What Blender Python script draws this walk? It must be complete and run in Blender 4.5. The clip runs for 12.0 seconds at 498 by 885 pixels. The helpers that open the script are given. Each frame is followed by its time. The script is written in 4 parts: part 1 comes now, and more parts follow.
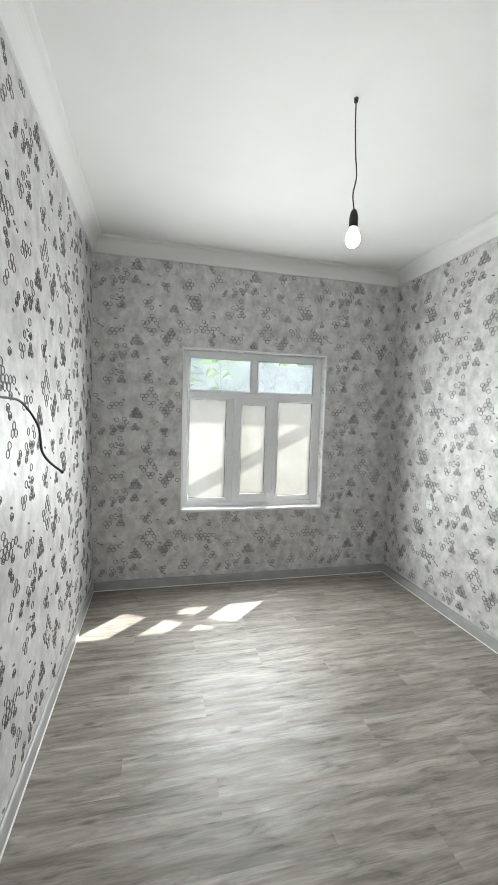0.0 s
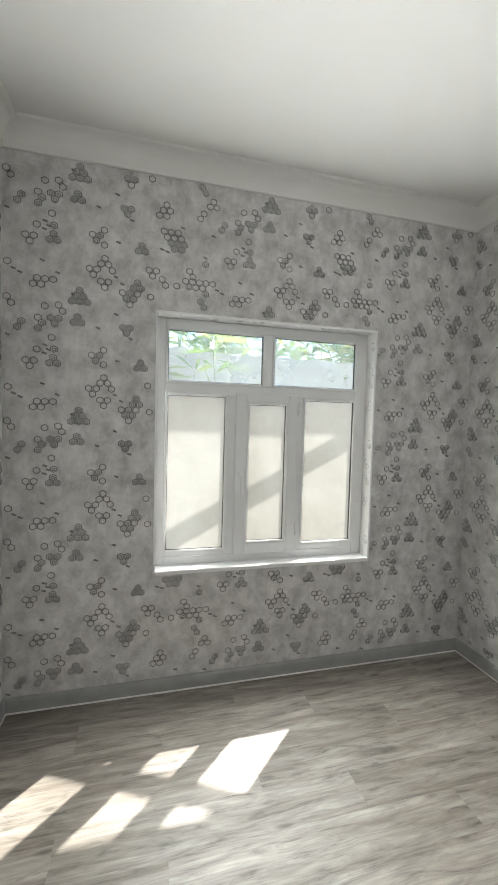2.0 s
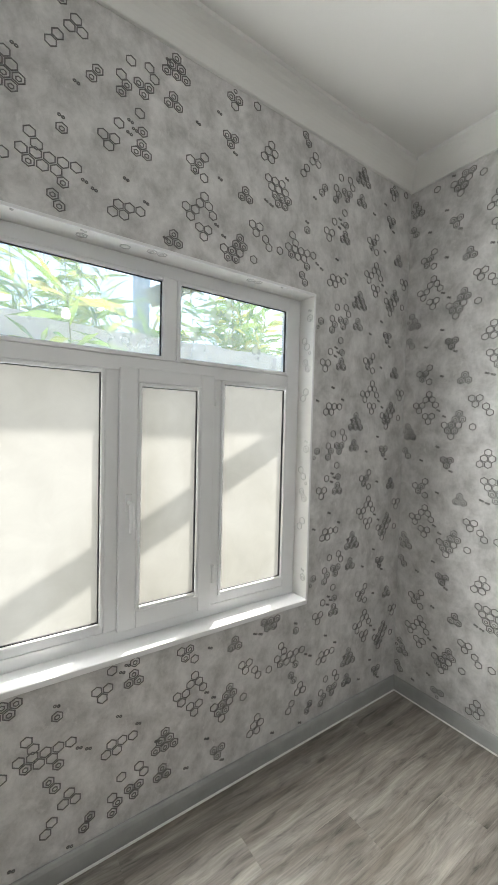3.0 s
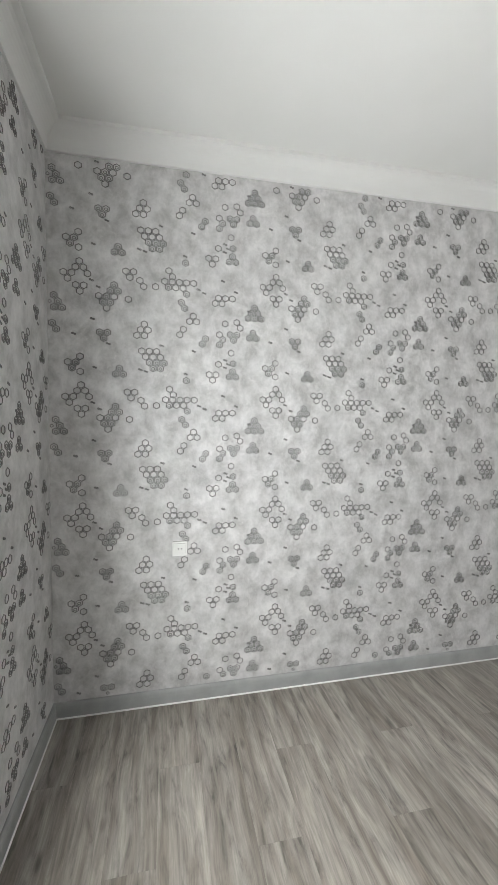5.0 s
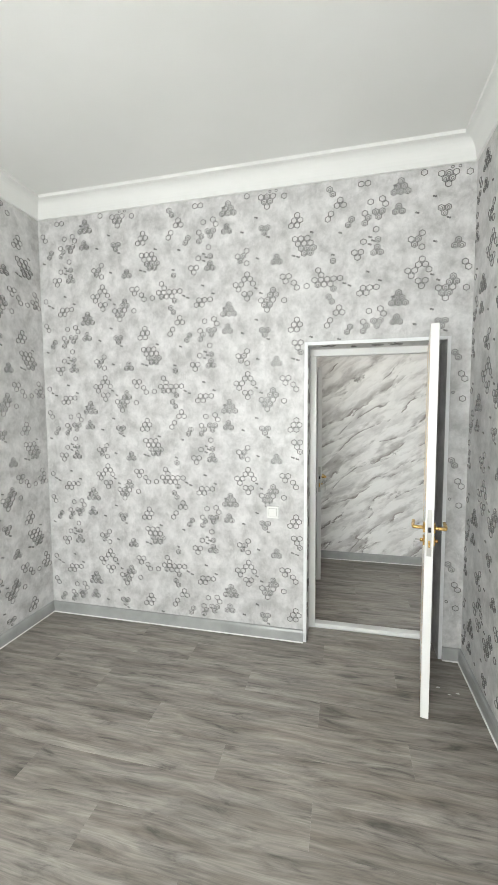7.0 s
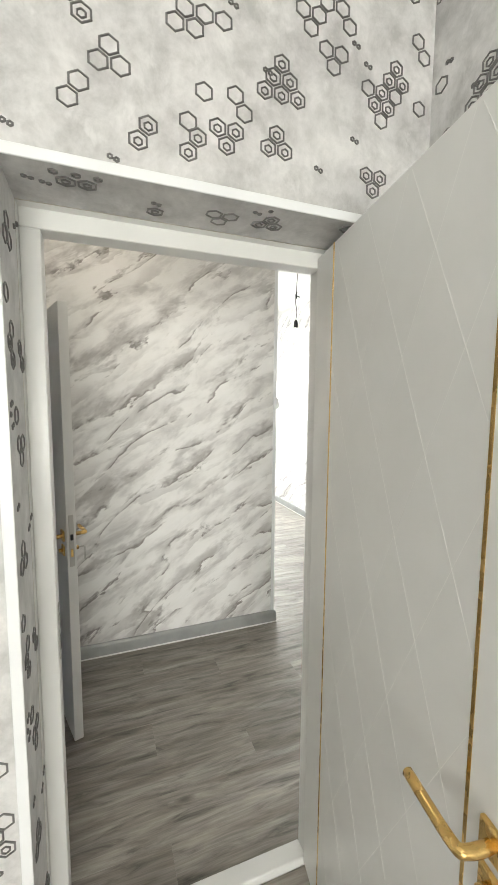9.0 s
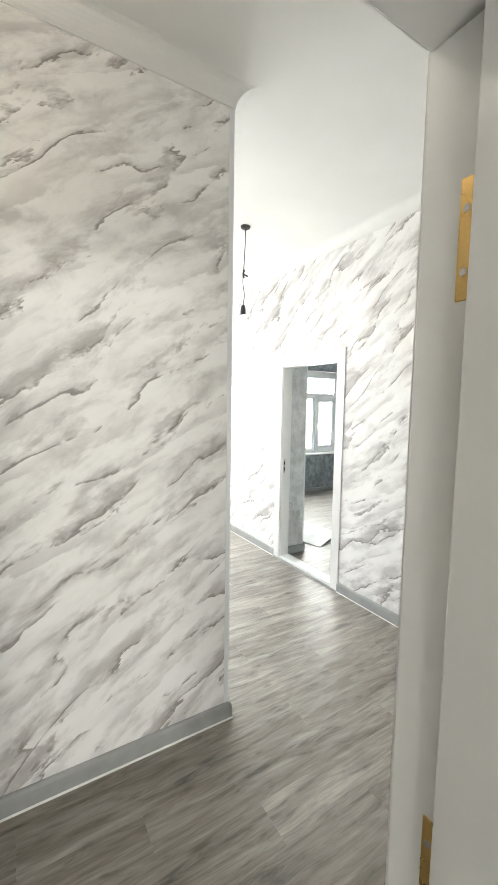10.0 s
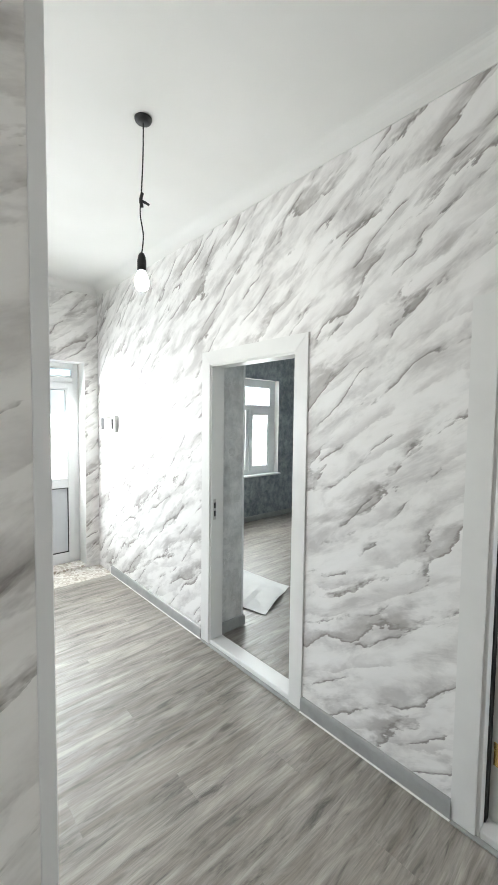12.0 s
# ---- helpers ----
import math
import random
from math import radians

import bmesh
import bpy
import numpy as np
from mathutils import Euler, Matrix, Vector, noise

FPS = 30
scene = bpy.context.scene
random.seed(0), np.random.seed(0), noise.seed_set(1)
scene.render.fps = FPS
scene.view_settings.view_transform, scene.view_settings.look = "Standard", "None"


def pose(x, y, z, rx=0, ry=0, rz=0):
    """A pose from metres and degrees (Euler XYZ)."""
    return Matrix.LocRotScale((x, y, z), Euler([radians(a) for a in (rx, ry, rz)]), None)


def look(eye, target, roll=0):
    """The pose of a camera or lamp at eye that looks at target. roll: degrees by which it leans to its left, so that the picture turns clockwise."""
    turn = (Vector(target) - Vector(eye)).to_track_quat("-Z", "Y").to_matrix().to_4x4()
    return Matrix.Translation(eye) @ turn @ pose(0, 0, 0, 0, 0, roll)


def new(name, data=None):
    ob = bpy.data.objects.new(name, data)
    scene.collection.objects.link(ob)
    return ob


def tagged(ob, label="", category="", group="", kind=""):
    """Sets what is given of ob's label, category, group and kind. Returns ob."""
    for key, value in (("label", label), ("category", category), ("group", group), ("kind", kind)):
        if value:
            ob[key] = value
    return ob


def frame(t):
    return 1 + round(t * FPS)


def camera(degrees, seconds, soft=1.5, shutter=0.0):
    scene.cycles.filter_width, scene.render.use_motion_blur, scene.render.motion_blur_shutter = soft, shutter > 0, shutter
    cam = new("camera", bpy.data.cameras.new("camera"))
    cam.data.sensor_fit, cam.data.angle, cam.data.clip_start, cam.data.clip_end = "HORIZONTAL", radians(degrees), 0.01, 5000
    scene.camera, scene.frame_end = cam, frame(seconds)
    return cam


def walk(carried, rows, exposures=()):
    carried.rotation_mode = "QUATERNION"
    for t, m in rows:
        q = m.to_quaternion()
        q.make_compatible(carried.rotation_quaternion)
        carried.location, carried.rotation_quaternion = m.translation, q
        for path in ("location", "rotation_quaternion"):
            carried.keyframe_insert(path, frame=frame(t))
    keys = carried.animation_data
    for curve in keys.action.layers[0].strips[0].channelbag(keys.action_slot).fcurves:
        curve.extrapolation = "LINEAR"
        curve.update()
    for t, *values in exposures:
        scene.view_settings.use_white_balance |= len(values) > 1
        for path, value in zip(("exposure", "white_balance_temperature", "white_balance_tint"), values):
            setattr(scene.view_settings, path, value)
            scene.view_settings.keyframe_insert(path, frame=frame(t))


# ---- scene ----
cam = camera(64.5, 12.0)
PATH = [
    (0, (0.568, 0.213, 1.693), (1.027, 2.154, 1.549), 1.7),
    (0.5, (0.622, 0.474, 1.631), (1.039, 2.426, 1.513), 1.5),
    (1, (0.716, 0.824, 1.657), (1.108, 2.783, 1.552), 1.5),
    (1.5, (0.721, 1.215, 1.636), (1.132, 3.171, 1.545), 1.6),
    (2, (0.758, 1.614, 1.655), (1.262, 3.547, 1.561), 1.5),
    (2.5, (0.852, 2.132, 1.652), (1.61, 3.981, 1.563), 1.5),
    (2.7, (0.845, 2.319, 1.626), (1.748, 4.102, 1.546), 1.5),
    (4.3, (0.915, 3.238, 1.612), (2.879, 3.609, 1.536), 0.7),
    (4.5, (0.84, 3.343, 1.619), (2.836, 3.453, 1.54), 0.7),
    (5, (0.724, 3.399, 1.612), (2.68, 2.988, 1.539), 0.1),
    (5.5, (0.642, 3.365, 1.657), (2.428, 2.47, 1.556), 0.2),
    (6, (0.614, 3.292, 1.634), (2.076, 1.931, 1.527), -0.1),
    (6.5, (0.649, 3.009, 1.627), (1.627, 1.269, 1.508), -0.2),
    (7, (0.76, 2.674, 1.599), (1.217, 0.733, 1.452), -0.3),
    (7.5, (0.849, 2.28, 1.621), (0.883, 0.287, 1.451), -0.1),
    (7.7, (0.875, 2.094, 1.597), (0.747, 0.105, 1.422), 0.0),
    (9.3, (0.777, 0.615, 1.604), (-0.018, -1.21, 1.407), 0.8),
    (9.5, (0.726, 0.454, 1.597), (-0.138, -1.34, 1.406), 1.1),
    (10, (0.593, 0.03, 1.62), (-0.443, -1.671, 1.438), 0.9),
    (10.5, (0.464, -0.211, 1.603), (-0.713, -1.82, 1.441), 0.9),
    (11, (0.242, -0.52, 1.616), (-1.066, -2.027, 1.472), 0.8),
    (11.5, (0.069, -0.773, 1.609), (-1.312, -2.214, 1.486), 0.8),
    (12, (-0.162, -1.033, 1.656), (-1.498, -2.517, 1.538), 0.7),
]
walk(cam, [(t, look(eye, target, roll)) for t, eye, target, roll in PATH],
     [(0, 1.85, 6250, 7), (2.5, 1.7, 6500, 7.5), (4.5, 1.72, 6300, 9), (6, 2.1, 6300, 7), (7.5, 2.45, 6450, 6), (9.5, 2.45, 6800, 6.5), (10.5, 2.33, 6550, 7.2), (12, 1.85, 6450, 6.5)])

# ---- world, sun and window light ----
SUN = Vector((0.624, 0.60, 1.0)).normalized()
world = bpy.data.worlds.new("sky")
scene.world = world
world.use_nodes = True
wn = world.node_tree.nodes
sky = wn.new("ShaderNodeTexSky")
sky.sky_type, sky.sun_disc = "NISHITA", False
sky.sun_elevation = math.asin(SUN.z)
sky.sun_rotation = math.atan2(SUN.x, SUN.y)
world.node_tree.links.new(sky.outputs[0], wn["Background"].inputs[0])
wn["Background"].inputs[1].default_value = 0.15

sun = new("sun", bpy.data.lights.new("sun", "SUN"))
sun.data.energy, sun.data.angle, sun.data.color = 4.5, radians(0.6), (1, 0.95, 0.87)
sun.matrix_world = look(SUN * 20, (0, 0, 0))


def sky_lamp(name, eye, target, sx, sy, energy, color):
    data = bpy.data.lights.new(name, "AREA")
    data.shape, data.size, data.size_y, data.energy, data.color = "RECTANGLE", sx, sy, energy, color
    ob = new(name, data)
    ob.matrix_world = look(eye, target)
    return ob


# daylight standing in openings that face the open sky; two openings are added
sky_lamp("room_window_daylight", (1.535, 4.165, 1.32), (1.535, 2, 1.32), 1.36, 1.04, 36, (0.99, 0.985, 0.96))
sky_lamp("hall_door_daylight", (-1.28, -5.74, 1.45), (-1.28, -4, 0.5), 0.74, 1.5, 18, (0.94, 0.97, 1))
# Fill light for the hall, set in an unseen added window.
sky_lamp("hall_fill_daylight", (0.95, -5.62, 1.5), (-0.1, -3.5, 0.0), 1.4, 1.3, 20, (0.94, 0.97, 1))
sky_lamp("west_room_daylight", (-4.24, -5.92, 1.5), (-4.24, -4, 1.5), 1.5, 1.5, 24, (0.95, 0.98, 1))
# Fill light onto the open leaf, through an unseen added opening.
sky_lamp("north_fill_daylight", (-3.4, 0.52, 1.5), (-3.4, -2, 1.4), 1.3, 1.4, 9, (0.97, 0.98, 1))


# ---- materials ----
def material(name, rough=0.5, metal=0.0, color=(0.8, 0.8, 0.8), spec=0.5):
    m = bpy.data.materials.new(name)
    m.use_nodes = True
    b = m.node_tree.nodes["Principled BSDF"]
    b.inputs["Base Color"].default_value = (*color, 1)
    b.inputs["Roughness"].default_value, b.inputs["Metallic"].default_value = rough, metal
    b.inputs["Specular IOR Level"].default_value = spec
    return m, m.node_tree, b


def link(t, a, b):
    t.links.new(a, b)


def node(t, kind, **values):
    n = t.nodes.new("ShaderNode" + kind)
    for k, v in values.items():
        n.inputs[k].default_value = v
    return n


def noise_tex(t, vec, scale, detail=4.0, rough=0.55, distortion=0.0):
    n = node(t, "TexNoise", Scale=scale, Detail=detail, Roughness=rough, Distortion=distortion)
    link(t, vec, n.inputs["Vector"])
    return n.outputs["Fac"]


def ramp(t, fac, stops):
    n = t.nodes.new("ShaderNodeValToRGB")
    e = n.color_ramp.elements
    while len(e) < len(stops):
        e.new(0.5)
    for s, (p, c) in zip(e, stops):
        s.position = p
        s.color = (*c, 1) if len(c) == 3 else c
    link(t, fac, n.inputs[0])
    return n.outputs[0]


def grey(v):
    return (v, v, v)


def mix(t, fac, a, b, how="MIX"):
    n = t.nodes.new("ShaderNodeMix")
    n.data_type, n.blend_type = "RGBA", how
    for sock, v in ((n.inputs[0], fac), (n.inputs[6], a), (n.inputs[7], b)):
        if isinstance(v, (int, float)):
            sock.default_value = v
        elif isinstance(v, tuple):
            sock.default_value = (*v, 1)
        else:
            link(t, v, sock)
    return n.outputs[2]


def bump(t, b, height, strength, distance):
    n = node(t, "Bump", Strength=strength, Distance=distance)
    link(t, height, n.inputs["Height"])
    link(t, n.outputs[0], b.inputs["Normal"])


def coords(t, which="Object"):
    return t.nodes.new("ShaderNodeTexCoord").outputs[which]


def mapped(t, vec, scale=(1, 1, 1), rot=(0, 0, 0), loc=(0, 0, 0)):
    n = node(t, "Mapping", Scale=scale, Rotation=rot, Location=loc)
    link(t, vec, n.inputs["Vector"])
    return n.outputs[0]


def plaster():
    m, t, b = material("ceiling_plaster", 0.75)
    c = coords(t)
    link(t, ramp(t, noise_tex(t, c, 1.3, 3), [(0.3, (0.745, 0.745, 0.725)), (0.7, (0.795, 0.795, 0.78))]), b.inputs["Base Color"])
    bump(t, b, noise_tex(t, c, 60, 3), 0.06, 0.004)
    return m


def hex_paper(name, dark, mid, light, rough=0.42):
    m, t, b = material(name, rough, spec=0.4)
    c = coords(t, "UV")
    warp = node(t, "TexNoise", Scale=6.0, Detail=3.0)
    link(t, c, warp.inputs["Vector"])
    moved = mix(t, 0.05, c, warp.outputs["Color"], "ADD")
    big = noise_tex(t, moved, 4.2, 4, 0.55)
    blot = noise_tex(t, mapped(t, moved, (1, 0.8, 1), loc=(3, 7, 0)), 11, 6, 0.68, 0.1)
    wisp = noise_tex(t, mapped(t, moved, (1.2, 0.8, 1), rot=(0, 0, 0.5), loc=(9, 2, 0)), 20, 4, 0.65, 0.2)
    col = ramp(t, blot, [(0.34, dark), (0.50, mid), (0.66, light)])
    col = mix(t, 1.0, col, ramp(t, big, [(0.32, grey(0.95)), (0.66, grey(1.04))]), "MULTIPLY")
    col = mix(t, ramp(t, wisp, [(0.60, grey(0)), (0.72, grey(0.38))]), col, tuple(min(1, v * 1.14) for v in light))
    link(t, col, b.inputs["Base Color"])
    link(t, ramp(t, blot, [(0.3, grey(rough - 0.06)), (0.7, grey(rough + 0.1))]), b.inputs["Roughness"])
    bump(t, b, noise_tex(t, c, 150, 3, 0.7), 0.16, 0.002)
    return m


def marble_paper():
    m, t, b = material("marble_wallpaper", 0.5, spec=0.4)
    c = coords(t, "UV")

    def calc(kind, *values):
        n = node(t, "Math")
        n.operation = kind
        for k, v in enumerate(values):
            if isinstance(v, (int, float)):
                n.inputs[k].default_value = v
            else:
                link(t, v, n.inputs[k])
        return n.outputs[0]

    def streaks(angle, per_metre, wander, rag, seed, stops, patch, lo, hi):
        """Bands that darken slowly to a crisp, ragged foot, broken into patches: the strength of the ink."""
        turned = mapped(t, c, rot=(0, 0, radians(-angle)), loc=(seed, seed * 0.7, 0))
        sep = node(t, "SeparateXYZ")
        link(t, turned, sep.inputs[0])
        slow = calc("MULTIPLY", noise_tex(t, mapped(t, turned, (0.7, 1.3, 1)), 1.1, 3.0, 0.5), wander)
        drift = calc("MULTIPLY_ADD", noise_tex(t, mapped(t, turned, (4.0, 10.0, 1)), 1.0, 5.0, 0.63), rag, slow)
        saw = calc("FRACT", calc("SUBTRACT", drift, calc("MULTIPLY", sep.outputs[1], per_metre)))
        ink = ramp(t, saw, [(p, grey(v)) for p, v in stops])
        where = ramp(t, noise_tex(t, mapped(t, turned, (1.0, 2.6, 1), loc=(3.3, 8.1, 0)), patch, 5.0, 0.64, 0.3), [(lo, grey(0)), (hi, grey(1))])
        return mix(t, 1.0, ink, where, "MULTIPLY")

    lie = mapped(t, c, rot=(0, 0, radians(-33)))
    cloud = noise_tex(t, mapped(t, lie, (1.2, 3.2, 1)), 2.6, 6, 0.62, 0.4)
    col = ramp(t, cloud, [(0.33, (0.60, 0.585, 0.575)), (0.42, (0.76, 0.748, 0.735)), (0.50, (0.875, 0.865, 0.85)), (0.60, (0.905, 0.897, 0.885))])
    faint = streaks(29, 6.5, 3.0, 0.9, 9.1, [(0.0, 0.0), (0.40, 0.0), (0.80, 0.45), (0.95, 0.6), (1.0, 0.0)], 3.2, 0.43, 0.57)
    col = mix(t, faint, col, (0.54, 0.52, 0.51))
    broad = streaks(33, 3.4, 3.4, 0.9, 1.7, [(0.0, 0.0), (0.50, 0.0), (0.72, 0.42), (0.90, 0.60), (0.96, 0.95), (0.985, 0.78), (1.0, 0.0)], 2.3, 0.477, 0.572)
    col = mix(t, broad, col, (0.265, 0.242, 0.230))
    thin = streaks(38, 5.6, 4.2, 0.8, 6.3, [(0.0, 0.0), (0.74, 0.0), (0.90, 0.30), (0.96, 0.85), (0.985, 0.8), (1.0, 0.0)], 2.9, 0.485, 0.56)
    col = mix(t, thin, col, (0.20, 0.182, 0.173))
    link(t, col, b.inputs["Base Color"])
    bump(t, b, noise_tex(t, c, 240, 2), 0.08, 0.002)
    return m


def laminate():
    m, t, b = material("grey_oak_laminate", 0.45, spec=0.4)
    info = t.nodes.new("ShaderNodeObjectInfo")
    shift = node(t, "VectorMath")
    shift.operation = "SCALE"
    shift.inputs[0].default_value = (37.0, 11.0, 5.0)
    link(t, info.outputs["Random"], shift.inputs["Scale"])
    add = node(t, "VectorMath")
    add.operation = "ADD"
    link(t, coords(t), add.inputs[0])
    link(t, shift.outputs[0], add.inputs[1])
    base = add.outputs[0]
    sway = node(t, "TexNoise", Scale=1.0, Detail=2.0)
    link(t, mapped(t, base, (1.6, 4.5, 1)), sway.inputs["Vector"])
    bent = mix(t, 0.06, base, sway.outputs["Color"], "ADD")
    wide = noise_tex(t, mapped(t, bent, (0.8, 8.5, 1)), 1.7, 4, 0.55, 0.3)
    streak = noise_tex(t, mapped(t, bent, (3.0, 18, 1)), 1.5, 5, 0.64, 0.6)
    grain = noise_tex(t, mapped(t, bent, (3.0, 95, 1)), 1.7, 4, 0.6, 0.2)
    col = ramp(t, wide, [(0.30, (0.182, 0.157, 0.132)), (0.50, (0.288, 0.260, 0.229)), (0.70, (0.386, 0.357, 0.323))])
    g = ramp(t, streak, [(0.30, grey(0.36)), (0.42, grey(0.78)), (0.54, grey(1.03)), (0.72, grey(1.32))])
    col = mix(t, 1.0, col, g, "MULTIPLY")
    col = mix(t, 1.0, col, ramp(t, grain, [(0.32, grey(0.78)), (0.62, grey(1.08))]), "MULTIPLY")
    knot = node(t, "TexVoronoi", Scale=1.0)
    link(t, mapped(t, bent, (1.9, 6.5, 1)), knot.inputs["Vector"])
    col = mix(t, ramp(t, knot.outputs["Distance"], [(0.03, grey(0.75)), (0.10, grey(0))]), col, (0.06, 0.048, 0.04))
    b.inputs["Coat Weight"].default_value, b.inputs["Coat Roughness"].default_value = 0.75, 0.42
    tone = ramp(t, info.outputs["Random"], [(0.0, grey(0.92)), (1.0, grey(1.07))])
    link(t, mix(t, 1.0, col, tone, "MULTIPLY"), b.inputs["Base Color"])
    link(t, ramp(t, streak, [(0.3, grey(0.52)), (0.7, grey(0.42))]), b.inputs["Roughness"])
    bump(t, b, grain, 0.12, 0.002)
    return m


def paint(name, color, rough, vary=0.04, spec=0.5):
    m, t, b = material(name, rough, 0, color, spec)
    c = coords(t)
    lo, hi = tuple(v * (1 - vary) for v in color), tuple(min(1, v * (1 + vary)) for v in color)
    link(t, ramp(t, noise_tex(t, c, 7, 5), [(0.3, lo), (0.7, hi)]), b.inputs["Base Color"])
    bump(t, b, noise_tex(t, c, 90, 2), 0.03, 0.002)
    return m


def brass():
    m, t, b = material("brass", 0.24, 1.0, (0.78, 0.53, 0.20))
    link(t, ramp(t, noise_tex(t, coords(t), 30, 3), [(0.3, grey(0.18)), (0.7, grey(0.34))]), b.inputs["Roughness"])
    return m


def clear_glass():
    m = bpy.data.materials.new("window_glass")
    m.use_nodes = True
    t = m.node_tree
    t.nodes.remove(t.nodes["Principled BSDF"])
    a, g = node(t, "BsdfTransparent"), node(t, "BsdfGlossy", Roughness=0.02)
    a.inputs[0].default_value = (0.93, 0.96, 0.95, 1)
    mx, facing = t.nodes.new("ShaderNodeMixShader"), node(t, "LayerWeight", Blend=0.5)
    gloss = ramp(t, facing.outputs["Facing"], [(0.0, grey(0.04)), (0.55, grey(0.06)), (0.8, grey(0.22)), (1.0, grey(0.9))])
    haze = node(t, "BsdfTranslucent")
    haze.inputs[0].default_value = (0.9, 0.92, 0.93, 1)
    hz = t.nodes.new("ShaderNodeMixShader")
    link(t, ramp(t, noise_tex(t, coords(t), 4, 5), [(0.3, grey(0.18)), (0.7, grey(0.32))]), hz.inputs[0])
    link(t, a.outputs[0], hz.inputs[1])
    link(t, haze.outputs[0], hz.inputs[2])
    link(t, gloss, mx.inputs[0])
    link(t, hz.outputs[0], mx.inputs[1])
    link(t, g.outputs[0], mx.inputs[2])
    link(t, mx.outputs[0], t.nodes["Material Output"].inputs[0])
    return m


def dusty_glass(name, low, high, clear):
    m = bpy.data.materials.new(name)
    m.use_nodes = True
    t = m.node_tree
    t.nodes.remove(t.nodes["Principled BSDF"])
    c = coords(t)
    dust = noise_tex(t, mapped(t, c, (1.0, 1.0, 0.6), rot=(0, 0.5, 0)), 1.5, 4, 0.5, 0.4)
    smear = noise_tex(t, c, 9, 5, 0.65, 0.8)
    tr = node(t, "BsdfTranslucent")
    film = ramp(t, dust, [(0.36, low), (0.60, high)])
    link(t, mix(t, 1.0, film, ramp(t, smear, [(0.3, grey(0.96)), (0.75, grey(1.06))]), "MULTIPLY"), tr.inputs[0])
    cl = node(t, "BsdfTransparent")
    cl.inputs[0].default_value = (0.92, 0.92, 0.90, 1)
    a = t.nodes.new("ShaderNodeMixShader")
    a.inputs[0].default_value = clear
    link(t, tr.outputs[0], a.inputs[1])
    link(t, cl.outputs[0], a.inputs[2])
    link(t, a.outputs[0], t.nodes["Material Output"].inputs[0])
    return m


def glowing(name, color, strength):
    m, t, b = material(name, 0.4, 0, color)
    b.inputs["Emission Color"].default_value = (*color, 1)
    b.inputs["Emission Strength"].default_value = strength
    return m


def foliage():
    m, t, b = material("green_leaf", 0.5)
    i = t.nodes.new("ShaderNodeNewGeometry")
    col = ramp(t, i.outputs["Random Per Island"], [(0.1, (0.08, 0.15, 0.035)), (0.6, (0.17, 0.24, 0.06)), (0.95, (0.30, 0.29, 0.10))])
    link(t, col, b.inputs["Base Color"])
    through_light = node(t, "BsdfTranslucent")
    link(t, mix(t, 1.0, col, (2.2, 2.2, 1.6), "MULTIPLY"), through_light.inputs[0])
    mx = t.nodes.new("ShaderNodeMixShader")
    mx.inputs[0].default_value = 0.55
    link(t, b.outputs[0], mx.inputs[1])
    link(t, through_light.outputs[0], mx.inputs[2])
    link(t, mx.outputs[0], t.nodes["Material Output"].inputs[0])
    return m


def concrete(name, lo, hi):
    m, t, b = material(name, 0.85)
    c = coords(t)
    link(t, ramp(t, noise_tex(t, c, 2.4, 6), [(0.3, lo), (0.7, hi)]), b.inputs["Base Color"])
    bump(t, b, noise_tex(t, c, 24, 5), 0.4, 0.01)
    return m


def terrazzo():
    m, t, b = material("speckled_tile", 0.3)
    v = node(t, "TexVoronoi", Scale=42.0)
    link(t, coords(t), v.inputs["Vector"])
    link(t, ramp(t, v.outputs["Color"], [(0.15, (0.42, 0.36, 0.30)), (0.5, (0.66, 0.62, 0.57)), (0.9, (0.80, 0.78, 0.74))]), b.inputs["Base Color"])
    return m


CEIL = plaster()
HEX = hex_paper("grey_hexagon_wallpaper", (0.415, 0.41, 0.406), (0.56, 0.554, 0.55), (0.69, 0.682, 0.676))
INK, _, _ = material("pewter_embossed_ink", 0.38, 0.45, (0.175, 0.171, 0.167), 0.7)
MARBLE = marble_paper()
BLUE = hex_paper("blue_grey_floral_wallpaper", (0.155, 0.18, 0.20), (0.27, 0.30, 0.325), (0.42, 0.45, 0.47), 0.4)
SILVER = hex_paper("silver_floral_wallpaper", (0.50, 0.51, 0.505), (0.64, 0.645, 0.64), (0.76, 0.76, 0.75), 0.36)
EMBOSS, _, _ = material("silver_embossed_flower", 0.3, 0, (0.56, 0.56, 0.55), 0.6)
WOOD = laminate()
PVC = paint("white_pvc", (0.80, 0.81, 0.82), 0.28, 0.02)
WHITE = paint("white_door_lacquer", (0.79, 0.79, 0.775), 0.32, 0.025)
GROOVE, _, _ = material("pale_groove", 0.5, 0, (0.86, 0.86, 0.84))
REVEAL = paint("white_reveal_paint", (0.80, 0.80, 0.785), 0.45, 0.05)
SKIRT = paint("grey_plastic_skirting", (0.345, 0.352, 0.345), 0.3, 0.14)
CAULK = paint("white_sealant", (0.78, 0.78, 0.76), 0.5)
BRASS = brass()
STEEL, _, _ = material("steel", 0.28, 1.0, (0.55, 0.54, 0.52))
BLACK, _, _ = material("black_rubber", 0.45, 0, (0.012, 0.012, 0.013))
GASKET, _, _ = material("dark_gasket", 0.6, 0, (0.02, 0.02, 0.025))
PLATE = paint("white_switch_plastic", (0.82, 0.82, 0.80), 0.22, 0.01)
GLASS = clear_glass()
# Film darkened far below real frosting so the daylight lamp behind doesn't burn out.
DIM_FROST = dusty_glass("darkened_frosted_glass", (0.116, 0.114, 0.106), (0.140, 0.139, 0.134), 0.01)
